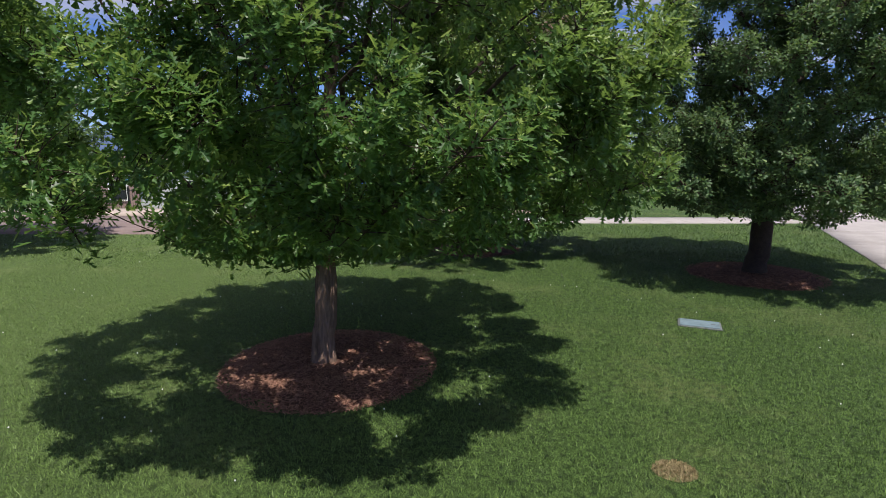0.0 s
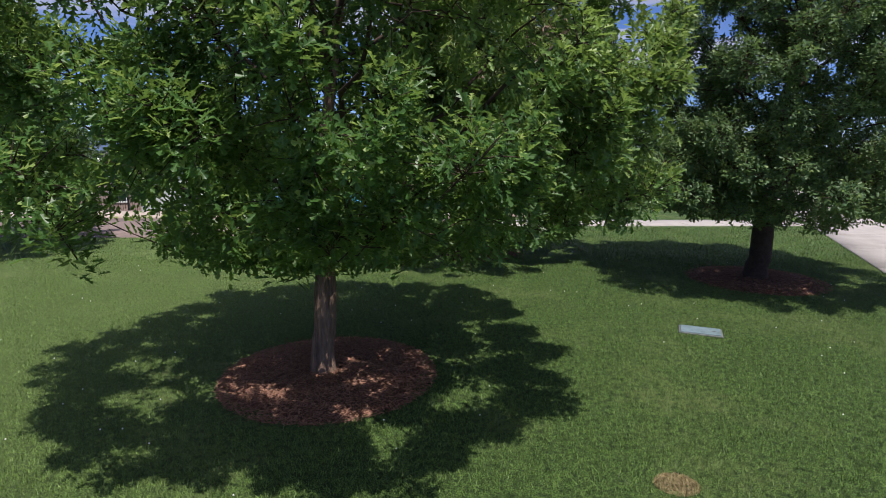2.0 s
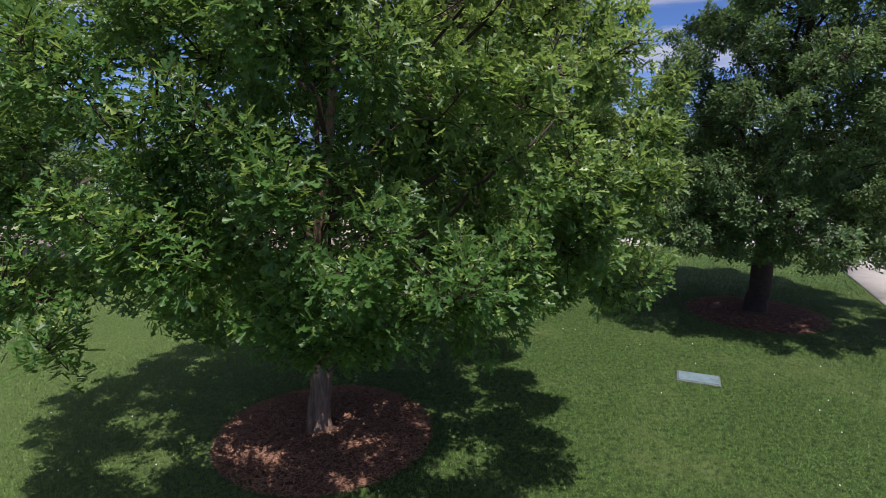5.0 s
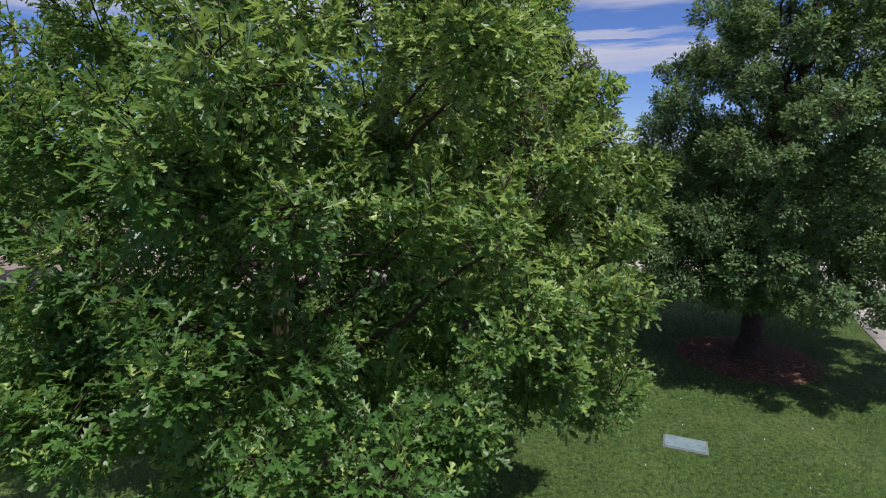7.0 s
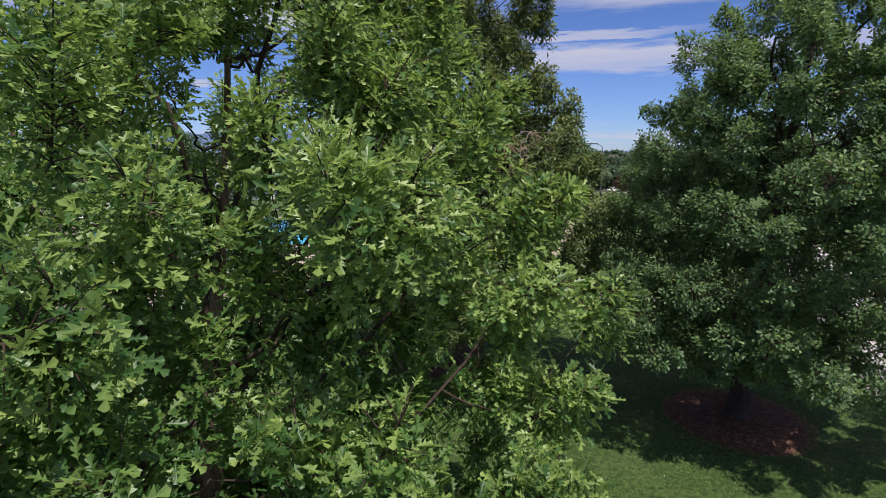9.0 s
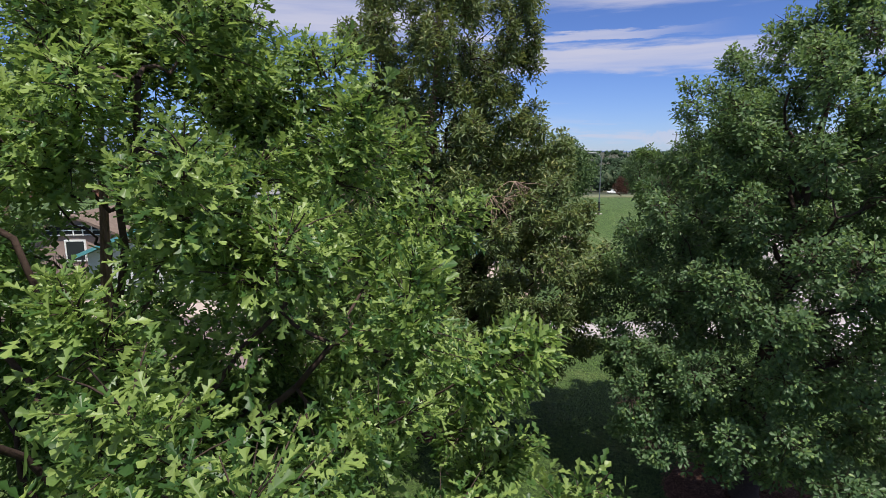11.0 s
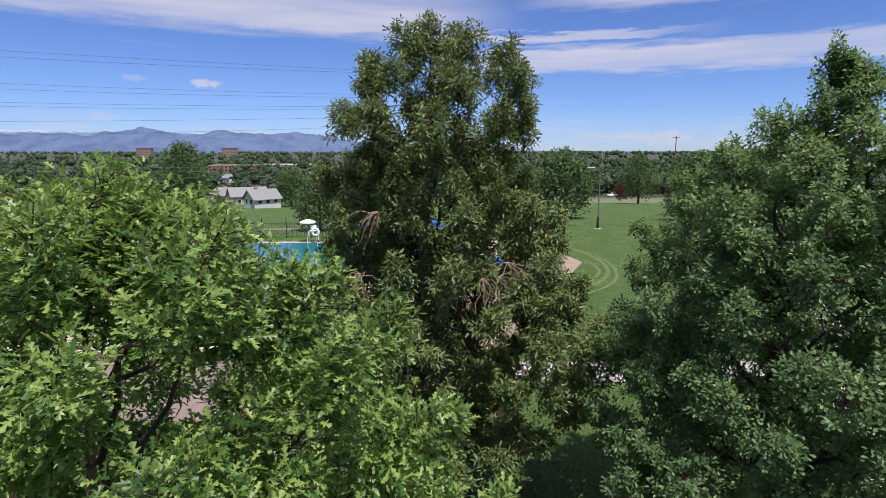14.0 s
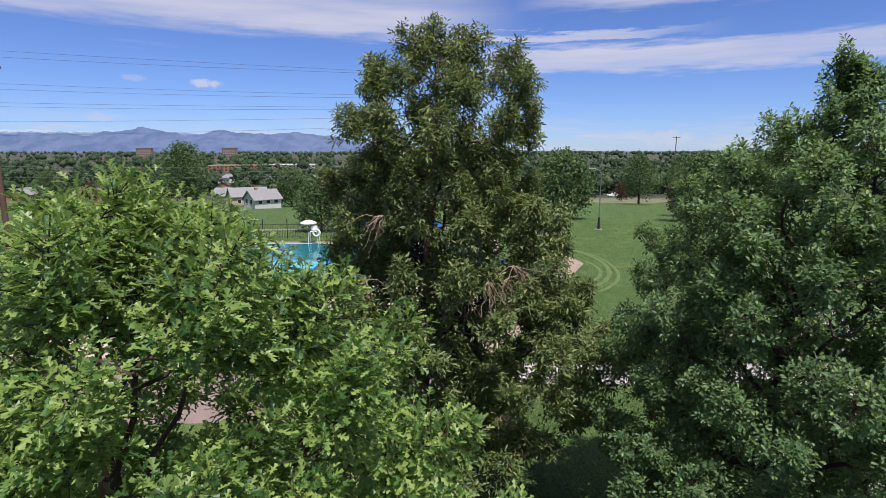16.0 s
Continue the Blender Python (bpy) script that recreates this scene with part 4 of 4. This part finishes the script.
buoy = tagged(part("life_ring", torus("life_ring", 0.30, 0.09, WHITE)), "white life ring hung on the lifeguard chair", "life ring")
buoy.location = (-10.25, 51.55, -0.35)


def fence(points, height, gap, label):
    """Black steel picket fence: posts, two rails and pickets along a line."""
    ob = tagged(new("fence"), label, "fence", "fences round the pool")
    pts = np.array(points, float)
    s = np.concatenate(([0], np.cumsum(np.linalg.norm(np.diff(pts, axis=0), axis=1))))
    at = lambda u: (float(np.interp(u, s, pts[:, 0])), float(np.interp(u, s, pts[:, 1])))
    pickets = Tubes()
    us = np.arange(0, s[-1], 0.8)
    for h in (0.15, height - 0.12):
        rail = Tubes()
        rail.add([(*at(u), float(land(*at(u))) + h) for u in us], np.full(len(us), 0.02), 4)
        part("rail", rail.mesh("rail", BLACK_METAL), ob)
    for u in np.arange(0, s[-1], gap):
        x, y = at(u)
        z = float(land(x, y))
        pickets.add([(x, y, z + 0.05), (x, y, z + height)], [0.011, 0.011], 4)
    tagged(part("picketing", pickets.mesh("picketing", BLACK_METAL), ob), kind="stuff")
    for u in np.arange(0, s[-1], 2.4):
        x, y = at(u)
        part("post", POST, ob, "", (x, y, float(land(x, y)) - 0.03))
    return ob


POST = block("post", (0.065, 0.065, 1.95), BLACK_METAL, 0.006)
fence([(-19.5, 29.6), (-6, 29.4), (1.5, 29.6), (4.3, 29.6)], 1.8, 0.13, "black steel picket fence along the pool deck")
fence([(4.3, 29.6), (6.4, 33.5), (8.6, 38.5), (8.2, 46), (7.5, 54)], 1.8, 0.13, "black steel picket fence beside the gravel strip")
fence([(7.5, 54.2), (-8, 55.5), (-34, 55.5)], 1.5, 0.16, "black steel picket fence behind the pool")


# ---- buildings ----
def gable(name, label, category, at, turn, w, d, h, rise, wall, roof, windows=2, group="", chimney=False):
    """A house: walls with a gable at each end, an overhanging roof with thickness, windows with frames, a door."""
    ob = tagged(new(name), label, category, group)
    ob.location, ob.rotation_euler = at, (0, 0, radians(turn))
    bm = bmesh.new()
    prof = [(-w / 2, -0.6), (w / 2, -0.6), (w / 2, h), (0, h + rise), (-w / 2, h)]
    a = [bm.verts.new((x, -d / 2, z)) for x, z in prof]
    b = [bm.verts.new((x, d / 2, z)) for x, z in prof]
    bm.faces.new(a)
    bm.faces.new(b[::-1])
    for i in range(5):
        bm.faces.new((a[i], a[(i + 1) % 5], b[(i + 1) % 5], b[i]))
    part("wall", from_bm("wall", bm, wall), ob)
    bm = bmesh.new()
    o, t = 0.45, 0.16
    k = rise / (w / 2)
    out = [(-w / 2 - o, h - o * k), (0, h + rise), (w / 2 + o, h - o * k)]
    low = [(x, z + 0.03) for x, z in out]
    high = [(x, z + t + 0.03) for x, z in out]
    prof = low + high[::-1]
    a = [bm.verts.new((x, -d / 2 - o, z)) for x, z in prof]
    b = [bm.verts.new((x, d / 2 + o, z)) for x, z in prof]
    n = len(prof)
    for i in range(n):
        bm.faces.new((a[i], a[(i + 1) % n], b[(i + 1) % n], b[i]))
    for e in (a, b):
        bm.faces.new((e[0], e[1], e[4], e[5]))
        bm.faces.new((e[1], e[2], e[3], e[4]))
    top = part("roof", from_bm("roof", bm, roof), ob)
    if chimney:
        part("chimney", block("chimney", (0.7, 0.7, 1.6), BRICK, 0.03), top, "brick chimney", (w * 0.2, d * 0.15, h + rise * 0.55))
    for end in (-1, 1):
        for i in range(windows):
            x = (i - (windows - 1) / 2) * w / max(windows, 1) * 0.8
            win = part("window", block("window", (1.15, 0.10, 1.25), WHITE, 0.02), ob, "white framed window", (x, end * (d / 2 + 0.02), 0.95))
            part("pane", block("pane", (0.95, 0.12, 1.05), GLASS, 0.01), win, "", (0, 0, 0.1))
    for end in (-1, 1):
        for i in range(3):
            y = (i - 1) * d * 0.3
            win = part("window", block("window", (0.10, 1.2, 1.2), WHITE, 0.02), ob, "white framed window", (end * (w / 2 + 0.02), y, 0.95))
            part("pane", block("pane", (0.12, 1.0, 1.0), GLASS, 0.01), win, "", (0, 0, 0.1))
    return ob


gable("bathhouse", "low white bathhouse with a teal metal roof", "building", (-12.4, 28.0, -1.1), 8, 4.6, 3.4, 2.2, 1.0, SIDING, TEAL, 1)
pav = gable("pavilion", "small brown pavilion with a white lattice gable", "pavilion", (-19.6, 35.0, -1.5), 5, 5.0, 5.0, 2.4, 1.1, DULL, BROWN_SHINGLE, 1)
# black sheet stands in for the shade behind the lattice
part("gable_panel", block("gable_panel", (3.2, 0.06, 0.62), BLACK_METAL, 0.01), pav, "black panel for the shaded gable opening", (0, -2.54, 2.42))
for k in range(7):
    part("lattice_slat", block("lattice_slat", (0.06, 0.04, 0.66), WHITE, 0.008), pav, "", (-1.5 + k * 0.5, -2.60, 2.40))
for z in (2.45, 2.72, 2.98):
    part("lattice_rail", block("lattice_rail", (3.2, 0.04, 0.05), WHITE, 0.008), pav, "", (0, -2.625, z))
part("vent_cap", block("vent_cap", (0.75, 0.75, 1.0), WHITE, 0.04), pav, "white roof vent", (-1.9, 0.3, 2.55))
house = gable("house", "white house with a grey shingle roof", "house", (-45.4, 143.0, -7.2), 138, 5.4, 7.4, 2.2, 2.1, SIDING, SHINGLE, 2, group="houses in the town", chimney=True)
town = [(-61, 176, 120, TAN, SHINGLE), (-74, 196, 40, TAN, SHINGLE), (-128, 214, 20, BRICK, BROWN_SHINGLE), (-150, 236, 80, TAN, BROWN_SHINGLE),
        (-170, 225, 15, BRICK, SHINGLE), (-96, 248, 75, SIDING, SHINGLE), (-120, 300, 30, BRICK, SHINGLE), (-208, 290, 60, TAN, SHINGLE),
        (-232, 330, 20, SIDING, BROWN_SHINGLE), (-176, 345, 10, BRICK, SHINGLE), (-150, 392, 50, SIDING, SHINGLE), (-84, 372, 80, TAN, SHINGLE),
        (110, 330, 25, SIDING, SHINGLE), (142, 352, 60, TAN, BROWN_SHINGLE), (176, 300, 10, BRICK, SHINGLE), (128, 400, 40, SIDING, SHINGLE), (66, 372, 35, BRICK, SHINGLE)]
for x, y, turn, wall, roof in town:
    gable("house", "small town house among trees with a shingle roof", "house", (x, y, float(land(x, y))), turn, 8.5, 11.0, 3.0, 2.4, wall, roof, 2, group="houses in the town")


def slab_block(label, at, turn, w, d, floors, cols, wall, flat_roof, group):
    """A flat-roofed block with rows of windows let into its long fronts."""
    ob = tagged(new("apartment_building" if floors > 2 else "commercial_building"), label, "building", group)
    ob.location, ob.rotation_euler = at, (0, 0, radians(turn))
    h = floors * 3.0 + 0.6
    part("wall", block("wall", (w, d, h), wall, 0.1), ob)
    part("roof", block("roof", (w + 0.8, d + 0.8, 0.5), flat_roof, 0.05), ob, "flat roof edge", (0, 0, h))
    cell = w / cols
    pane = block("window", (cell * 0.55, 0.3, 1.5), GLASS, 0.02)
    for f in range(floors):
        for c in range(cols):
            part("window", pane, ob, "", ((c + 0.5) * cell - w / 2, -d / 2 - 0.02, f * 3.0 + 1.0))
    return ob


slab_block("tall brick-red apartment block far off", (-540, 1003, -12.5), 10, 25, 14, 8, 8, DULL, BRICK, "apartment blocks in the town")
slab_block("tall tan apartment block far off", (-386, 1003, -12.5), 12, 25, 14, 8, 7, DULL, BRICK, "apartment blocks in the town")
slab_block("long low red-brown commercial building", (-226, 600, -14.8), 8, 48, 22, 2, 12, BRICK, TAN, "low buildings in the town")
slab_block("long low tan commercial building", (-176, 640, -14.8), 4, 60, 22, 2, 14, TAN, WHITE, "low buildings in the town")


# ---- poles and wires ----
def pole(label, at, height, r, arms):
    ob = tagged(new("utility_pole"), label, "utility pole", "utility poles")
    ob.location = at
    shaft = Tubes()
    shaft.add([(0, 0, -0.3), (0, 0, height * 0.5), (0, 0, height)], [r, r * 0.85, r * 0.65], 10)
    part("shaft", shaft.mesh("shaft", POLE_WOOD), ob)
    for z, w in arms:
        part("crossarm", block("crossarm", (w, 0.14, 0.16), POLE_WOOD, 0.02), ob, "", (0, 0, z))
        for x in (-0.45, 0.0, 0.45):
            part("insulator", block("insulator", (0.09, 0.09, 0.25), STEEL, 0.02), ob, "", (x * w, 0, z + 0.16))
    return ob


pole("weathered brown wooden utility pole", (-31.2, 42.7, -1.5), 15.0, 0.22, [(14.2, 2.4)])
pole("tall wooden power line pole behind the trees", (-11.4, 102.7, -3.3), 27.4, 0.24, [(26.6, 2.6), (23.6, 2.6)])
pole("tall wooden power line pole far off", (98.0, 232.0, -12.4), 25.4, 0.24, [(24.8, 3.2)])
pole("wooden utility pole among the town trees", (-86, 199.0, -10.0), 13, 0.18, [(12.4, 2.4)])
pole("tall wooden power line pole above the town", (-150, 102.7, -3.3), 31.5, 0.26, [(30.6, 2.6), (27.0, 2.6)])
for z0, z1, sag, off in ((29.0, 20.9, 0.4, 0), (28.0, 20.5, 0.6, 1), (22.6, 16.8, 0.8, 0), (21.6, 16.3, 0.9, 1), (17.6, 14.7, 0.6, 0), (17.0, 14.3, 0.7, 1), (12.6, 12.9, 0.6, 0), (9.6, 11.3, 0.7, 1)):
    wire = Tubes()
    u = np.linspace(0, 1, 22)
    wire.add(np.stack([-150 + 138.6 * u, 102.7 + off * 6 * u * (1 - u), z0 + (z1 - z0) * u - sag * 4 * u * (1 - u)], 1), np.full(22, 0.016), 4)
    tagged(part("power_line", wire.mesh("power_line", BLACK_METAL)), "thin dark overhead power line between poles", "cable", "overhead power lines")
pole("wooden utility pole on the slope below the pool", (-112.0, 90.0, -2.4), 10.0, 0.18, [(9.4, 2.4)])
pole("wooden utility pole behind the shade tree", (-9.0, 118.0, -4.3), 9.0, 0.18, [(8.5, 2.4)])
for z0, z1 in ((5.6, 4.0), (4.8, 3.2), (3.6, 2.2), (1.4, 0.6)):
    wire = Tubes()
    u = np.linspace(0, 1, 16)
    wire.add(np.stack([-112 + 103 * u, 90 + 28 * u, z0 + (z1 - z0) * u - 3.2 * u * (1 - u)], 1), np.full(16, 0.015), 4)
    tagged(part("power_line", wire.mesh("power_line", STEEL)), "thin pale overhead power line between poles", "cable", "overhead power lines")

truck = tagged(new("pickup_truck"), "white pickup truck parked beyond the meadow", "truck")
truck.location, truck.rotation_euler = (76.9, 244.0, float(land(76.9, 244.0)) + 0.02), (0, 0, radians(8))
part("body", block("body", (5.2, 1.9, 0.75), WHITE, 0.12), truck, "", (0, 0, 0.42))
cab = part("cab", block("cab", (2.2, 1.75, 0.75), WHITE, 0.2), truck, "", (0.25, 0, 1.12))
part("side_window", block("side_window", (1.7, 1.79, 0.45), GLASS, 0.05), cab, "dark glass", (0, 0, 0.15))
for x in (-1.6, 1.65):
    for y in (-0.86, 0.86):
        wheel = torus("wheel", 0.27, 0.11, BLACK_METAL)
        part("wheel", wheel, truck, "black tyre", (x, y, 0.38))

lamp_post = tagged(new("street_lamp"), "grey steel park lamp with a single arm", "street lamp")
lamp_post.location = (15.3, 51.2, 0.0)
shaft = Tubes()
shaft.add([(0, 0, 0), (0, 0, 0.9), (0, 0, 5.1)], [0.06, 0.055, 0.035], 10)
part("shaft", shaft.mesh("shaft", STEEL), lamp_post)
base = Tubes()
base.add([(0, 0, -0.02), (0, 0, 0.12), (0, 0, 1.1)], [0.15, 0.13, 0.10], 10)
part("base_cover", base.mesh("base_cover", BLACK_METAL), lamp_post, "dark painted base")
arm = Tubes()
arm.add([(0, 0, 4.9), (-0.15, 0, 5.25), (-0.6, 0, 5.4)], [0.03, 0.03, 0.03], 8)
part("arm", arm.mesh("arm", STEEL), lamp_post)
part("lamp_head", block("lamp_head", (0.75, 0.32, 0.14), STEEL, 0.04), lamp_post, "flat grey lamp head", (-0.85, 0, 5.36))
part("footing", rounded("footing", 0.6, 0.6, 0.05, 0.2, CONCRETE, (0, 0, 0)), lamp_post, "concrete footing")


# ---- trees of the park and the town ----
def far_tree(name, label, height, width, clear, leaf_mat, seed, count, size, tr=0.2):
    """A park tree seen from far: trunk, a few limbs and a crown of many leafy sprays in lumpy clusters."""
    g = np.random.default_rng(seed)
    ob = tagged(new(name), label, "tree", "trees of the park")
    wood = Tubes()
    wood.add([(0, 0, -0.3), (0.05, 0, clear), (0, 0.05, height * 0.8)], [tr * 1.3, tr, tr * 0.2], 8)
    lobes = []
    for i in range(34):
        f = (i + 0.5) / 34
        z = clear * 0.8 + (height - clear * 0.8) * f
        r = width / 2 * math.sin(math.pi * min(0.18 + 0.82 * f, 0.97)) ** 0.7
        a = i * 2.4 + g.uniform(0, 0.6)
        c = np.array([math.cos(a), math.sin(a), 0]) * r * g.uniform(0.45, 0.82) + np.array([0, 0, z])
        lobes.append((c, width * g.uniform(0.13, 0.23)))
        if i % 2 == 0:
            wood.add(bend(np.array([0, 0, max(clear, z * 0.65)]), c, 0.1, 4), [tr * 0.4, tr * 0.3, tr * 0.2, 0.02], 5)
    part("trunk", wood.mesh("trunk", TWIG), ob)
    pl, di = [], []
    per = count // len(lobes)
    for c, r in lobes:
        d = unit(g.normal(0, 1, (per, 3)) + np.array([0, 0, 0.25]))
        pl.append(c + d * r * g.uniform(0.55, 1.08, (per, 1)) * np.array([1, 1, 0.85]))
        di.append(d)
    pl, di = np.concatenate(pl), np.concatenate(di)
    n = len(pl)
    v, co, sz = leaves(TUFT, pl, unit(di + g.normal(0, 0.9, (n, 3))), unit(np.array([0, 0, 0.35]) + di * 1.2 + g.normal(0, 0.35, (n, 3))), size * g.uniform(0.6, 1.3, n))
    part("crown", mesh_of("crown", v, co, sz, leaf_mat), ob)
    return ob


kinds = [far_tree("park_tree", "broad round-crowned green park tree", 7.1, 8.6, 1.5, FAR_LEAF, 21, 7500, 0.29),
         far_tree("park_tree", "upright green park tree with a clear trunk", 10.0, 8.0, 2.6, FAR_LEAF, 22, 5500, 0.32),
         far_tree("plum_tree", "small reddish-leaved ornamental tree", 5.0, 4.6, 1.2, RED_LEAF, 23, 3600, 0.22, 0.1)]
spots = [(0, 14.4, 63.0, 0.95), (0, -12.6, 64.0, 0.84), (0, -8.0, 70.0, 0.75), (0, 4.0, 72, 0.75), (1, 45.1, 124.2, 1.02), (1, 61.5, 136.0, 1.05), (1, 70.5, 140.0, 1.15), (0, 27.5, 57.0, 0.9),
         (0, -41.5, 156.0, 1.45), (1, -60.0, 132.0, 1.45), (1, 36, 172, 1.2), (0, 27, 150, 1.15), (1, 20, 165, 1.2), (0, 14, 140, 1.1),
         (2, 50.6, 153.0, 1.0), (2, 31.0, 70.0, 0.95), (1, 84, 150, 1.3), (0, 74, 150, 1.3), (0, 46, 80, 1.0), (1, 62, 100, 1.1), (2, -118, 186, 1.3), (0, -100, 172, 1.0), (1, -130, 184, 1.0),
         (0, 78, 176, 1.4), (1, 92, 214, 1.3), (0, 44, 200, 1.4), (0, 94, 196, 1.4), (1, 6, 185, 1.3), (0, -8, 172, 1.2), (1, -20, 188, 1.2)]
used = set()
for k, x, y, s in spots:
    m = pose(x, y, float(land(x, y)), 0, 0, (x * 37 + y * 11) % 360) @ Matrix.Diagonal((s, s, s, 1))
    if k in used:
        copy_thing(kinds[k], m)
    else:
        kinds[k].matrix_basis = m
        used.add(k)

# the neighbour whose shade falls across the lane side of the lawn
plume_tree("shade_tree", "dense dark green tree beside the parking lane", T4, (0.2, 0.0), 0.2, 1.5,
           [(1.5, 2.4), (2.0, 3.5), (3.5, 3.7), (5.0, 3.0), (6.5, 1.9), (7.6, 0.5)], np.random.default_rng(14), SLIM, SLIM, DARK_LEAF, 0.16, [], 0.95, (1.0, 0.45), 55, 6, core=500, group="park trees")


def woods(name, label, count, xr, yr, seed, low=5.0, high=11.0):
    """Tree tops of the town, too many to count: a lumpy crown with loose sprays round it."""
    g = np.random.default_rng(seed)
    y = yr[0] * (yr[1] / yr[0]) ** g.uniform(0, 1, count)
    x = y * g.uniform(xr[0], xr[1], count)
    stature = g.uniform(0, 1, count) ** 1.3
    h, w = low + (high - low) * stature, (4.5 + 8.0 * stature) * g.uniform(0.8, 1.3, count)
    verts, corners, sizes, at = [], [], [], 0
    pl, di, si = [], [], []
    for i in range(count):
        rings, seg, loose = (4, 6, 130) if y[i] < 420 else (4, 6, 60) if y[i] < 900 else (3, 5, 9)
        lat = np.linspace(-1.25, 1.5708, rings + 1)[:-1]
        lon = np.arange(seg) * 2 * np.pi / seg + g.uniform(0, 1)
        la, lo = [q.ravel() for q in np.meshgrid(lat, lon, indexing="ij")]
        d = np.concatenate((np.stack([np.cos(la) * np.cos(lo), np.cos(la) * np.sin(lo), np.sin(la)], 1), [[0, 0, 1.0]]))
        p, q = g.uniform(0, 6.28, 4), g.uniform(2.2, 4.2, 4)
        lump = 1 + 0.10 * np.sin(q[0] * d[:, 0] * 2 + p[0]) + 0.11 * np.sin(q[1] * d[:, 1] * 2 + p[1]) + 0.12 * np.sin(q[2] * d[:, 2] * 2 + p[2]) + g.normal(0, 0.055, len(d))
        c = np.array([x[i], y[i], float(land(x[i], y[i])) + h[i] * 0.55])
        r = np.array([w[i] / 2, w[i] / 2, h[i] * 0.44]) * (0.74 if y[i] < 900 else 0.9)
        v = c + d * r * lump[:, None]
        verts.append(v)
        for k in range(rings - 1):
            for j in range(seg):
                corners += [at + k * seg + j, at + k * seg + (j + 1) % seg, at + (k + 1) * seg + (j + 1) % seg, at + (k + 1) * seg + j]
            sizes += [4] * seg
        for j in range(seg):
            corners += [at + (rings - 1) * seg + j, at + (rings - 1) * seg + (j + 1) % seg, at + rings * seg]
        sizes += [3] * seg
        at += len(d)
        pick = g.integers(0, len(d), loose)
        pl.append(c + (v[pick] - c) * g.uniform(0.95, 1.45, (loose, 1)) + g.normal(0, 0.06, (loose, 3)) * w[i])
        di.append(d[pick])
        si.append(np.full(loose, w[i] * (0.14 if y[i] < 420 else 0.14 if y[i] < 900 else 0.2)))
    pl, di, si = np.concatenate(pl), np.concatenate(di), np.concatenate(si)
    n = len(pl)
    v, co, sz = leaves(TUFT, pl, unit(di * 0.5 + g.normal(0, 1, (n, 3))), unit(di + np.array([0, 0, 0.3]) + g.normal(0, 0.3, (n, 3))), si * g.uniform(0.6, 1.4, n))
    me = mesh_of(name, np.concatenate(verts + [v]), np.concatenate((np.array(corners), co + at)), np.concatenate((np.array(sizes), sz)), TOWN_LEAF, True)
    return tagged(part(name, me), label, "trees", kind="stuff")


woods("woods", "dark green tree tops of the town", 1000, (-1.15, 1.0), (250, 760), 31, 5.0, 10.0)
woods("woods", "green trees beyond the meadow", 170, (-0.05, 0.75), (258, 360), 33, 6.0, 13.0)
woods("woods", "distant dark green tree tops of the town", 2300, (-1.15, 1.05), (600, 3600), 32, 7.0, 14.0)


# ---- mountains ----
def ridge(name, y, profile, material, seed, label):
    g = np.random.default_rng(seed)
    xs = np.linspace(-5200, 5200, 420)
    px, pz = np.array(profile, float).T
    hs = np.interp(xs, px, pz)
    for k, amp in ((0.004, 6), (0.0093, 5), (0.021, 5), (0.047, 3.5), (0.11, 2)):
        hs += amp * np.sin(xs * k + g.uniform(0, 6.28)) * np.clip(hs / 100, 0, 1)
    v, q = [], []
    for i, (x, h) in enumerate(zip(xs, hs)):
        for j in range(5):
            f = j / 4
            v.append((x, y + 380 * f + 40 * math.sin(x * 0.02 + j * 1.7), -30 + (h + 30) * f ** 0.8))
    for i in range(len(xs) - 1):
        for j in range(4):
            q += [i * 5 + j, (i + 1) * 5 + j, (i + 1) * 5 + j + 1, i * 5 + j + 1]
    return tagged(part(name, mesh_of(name, v, q, np.full(len(q) // 4, 4), material, True)), label, "mountains", kind="structure")


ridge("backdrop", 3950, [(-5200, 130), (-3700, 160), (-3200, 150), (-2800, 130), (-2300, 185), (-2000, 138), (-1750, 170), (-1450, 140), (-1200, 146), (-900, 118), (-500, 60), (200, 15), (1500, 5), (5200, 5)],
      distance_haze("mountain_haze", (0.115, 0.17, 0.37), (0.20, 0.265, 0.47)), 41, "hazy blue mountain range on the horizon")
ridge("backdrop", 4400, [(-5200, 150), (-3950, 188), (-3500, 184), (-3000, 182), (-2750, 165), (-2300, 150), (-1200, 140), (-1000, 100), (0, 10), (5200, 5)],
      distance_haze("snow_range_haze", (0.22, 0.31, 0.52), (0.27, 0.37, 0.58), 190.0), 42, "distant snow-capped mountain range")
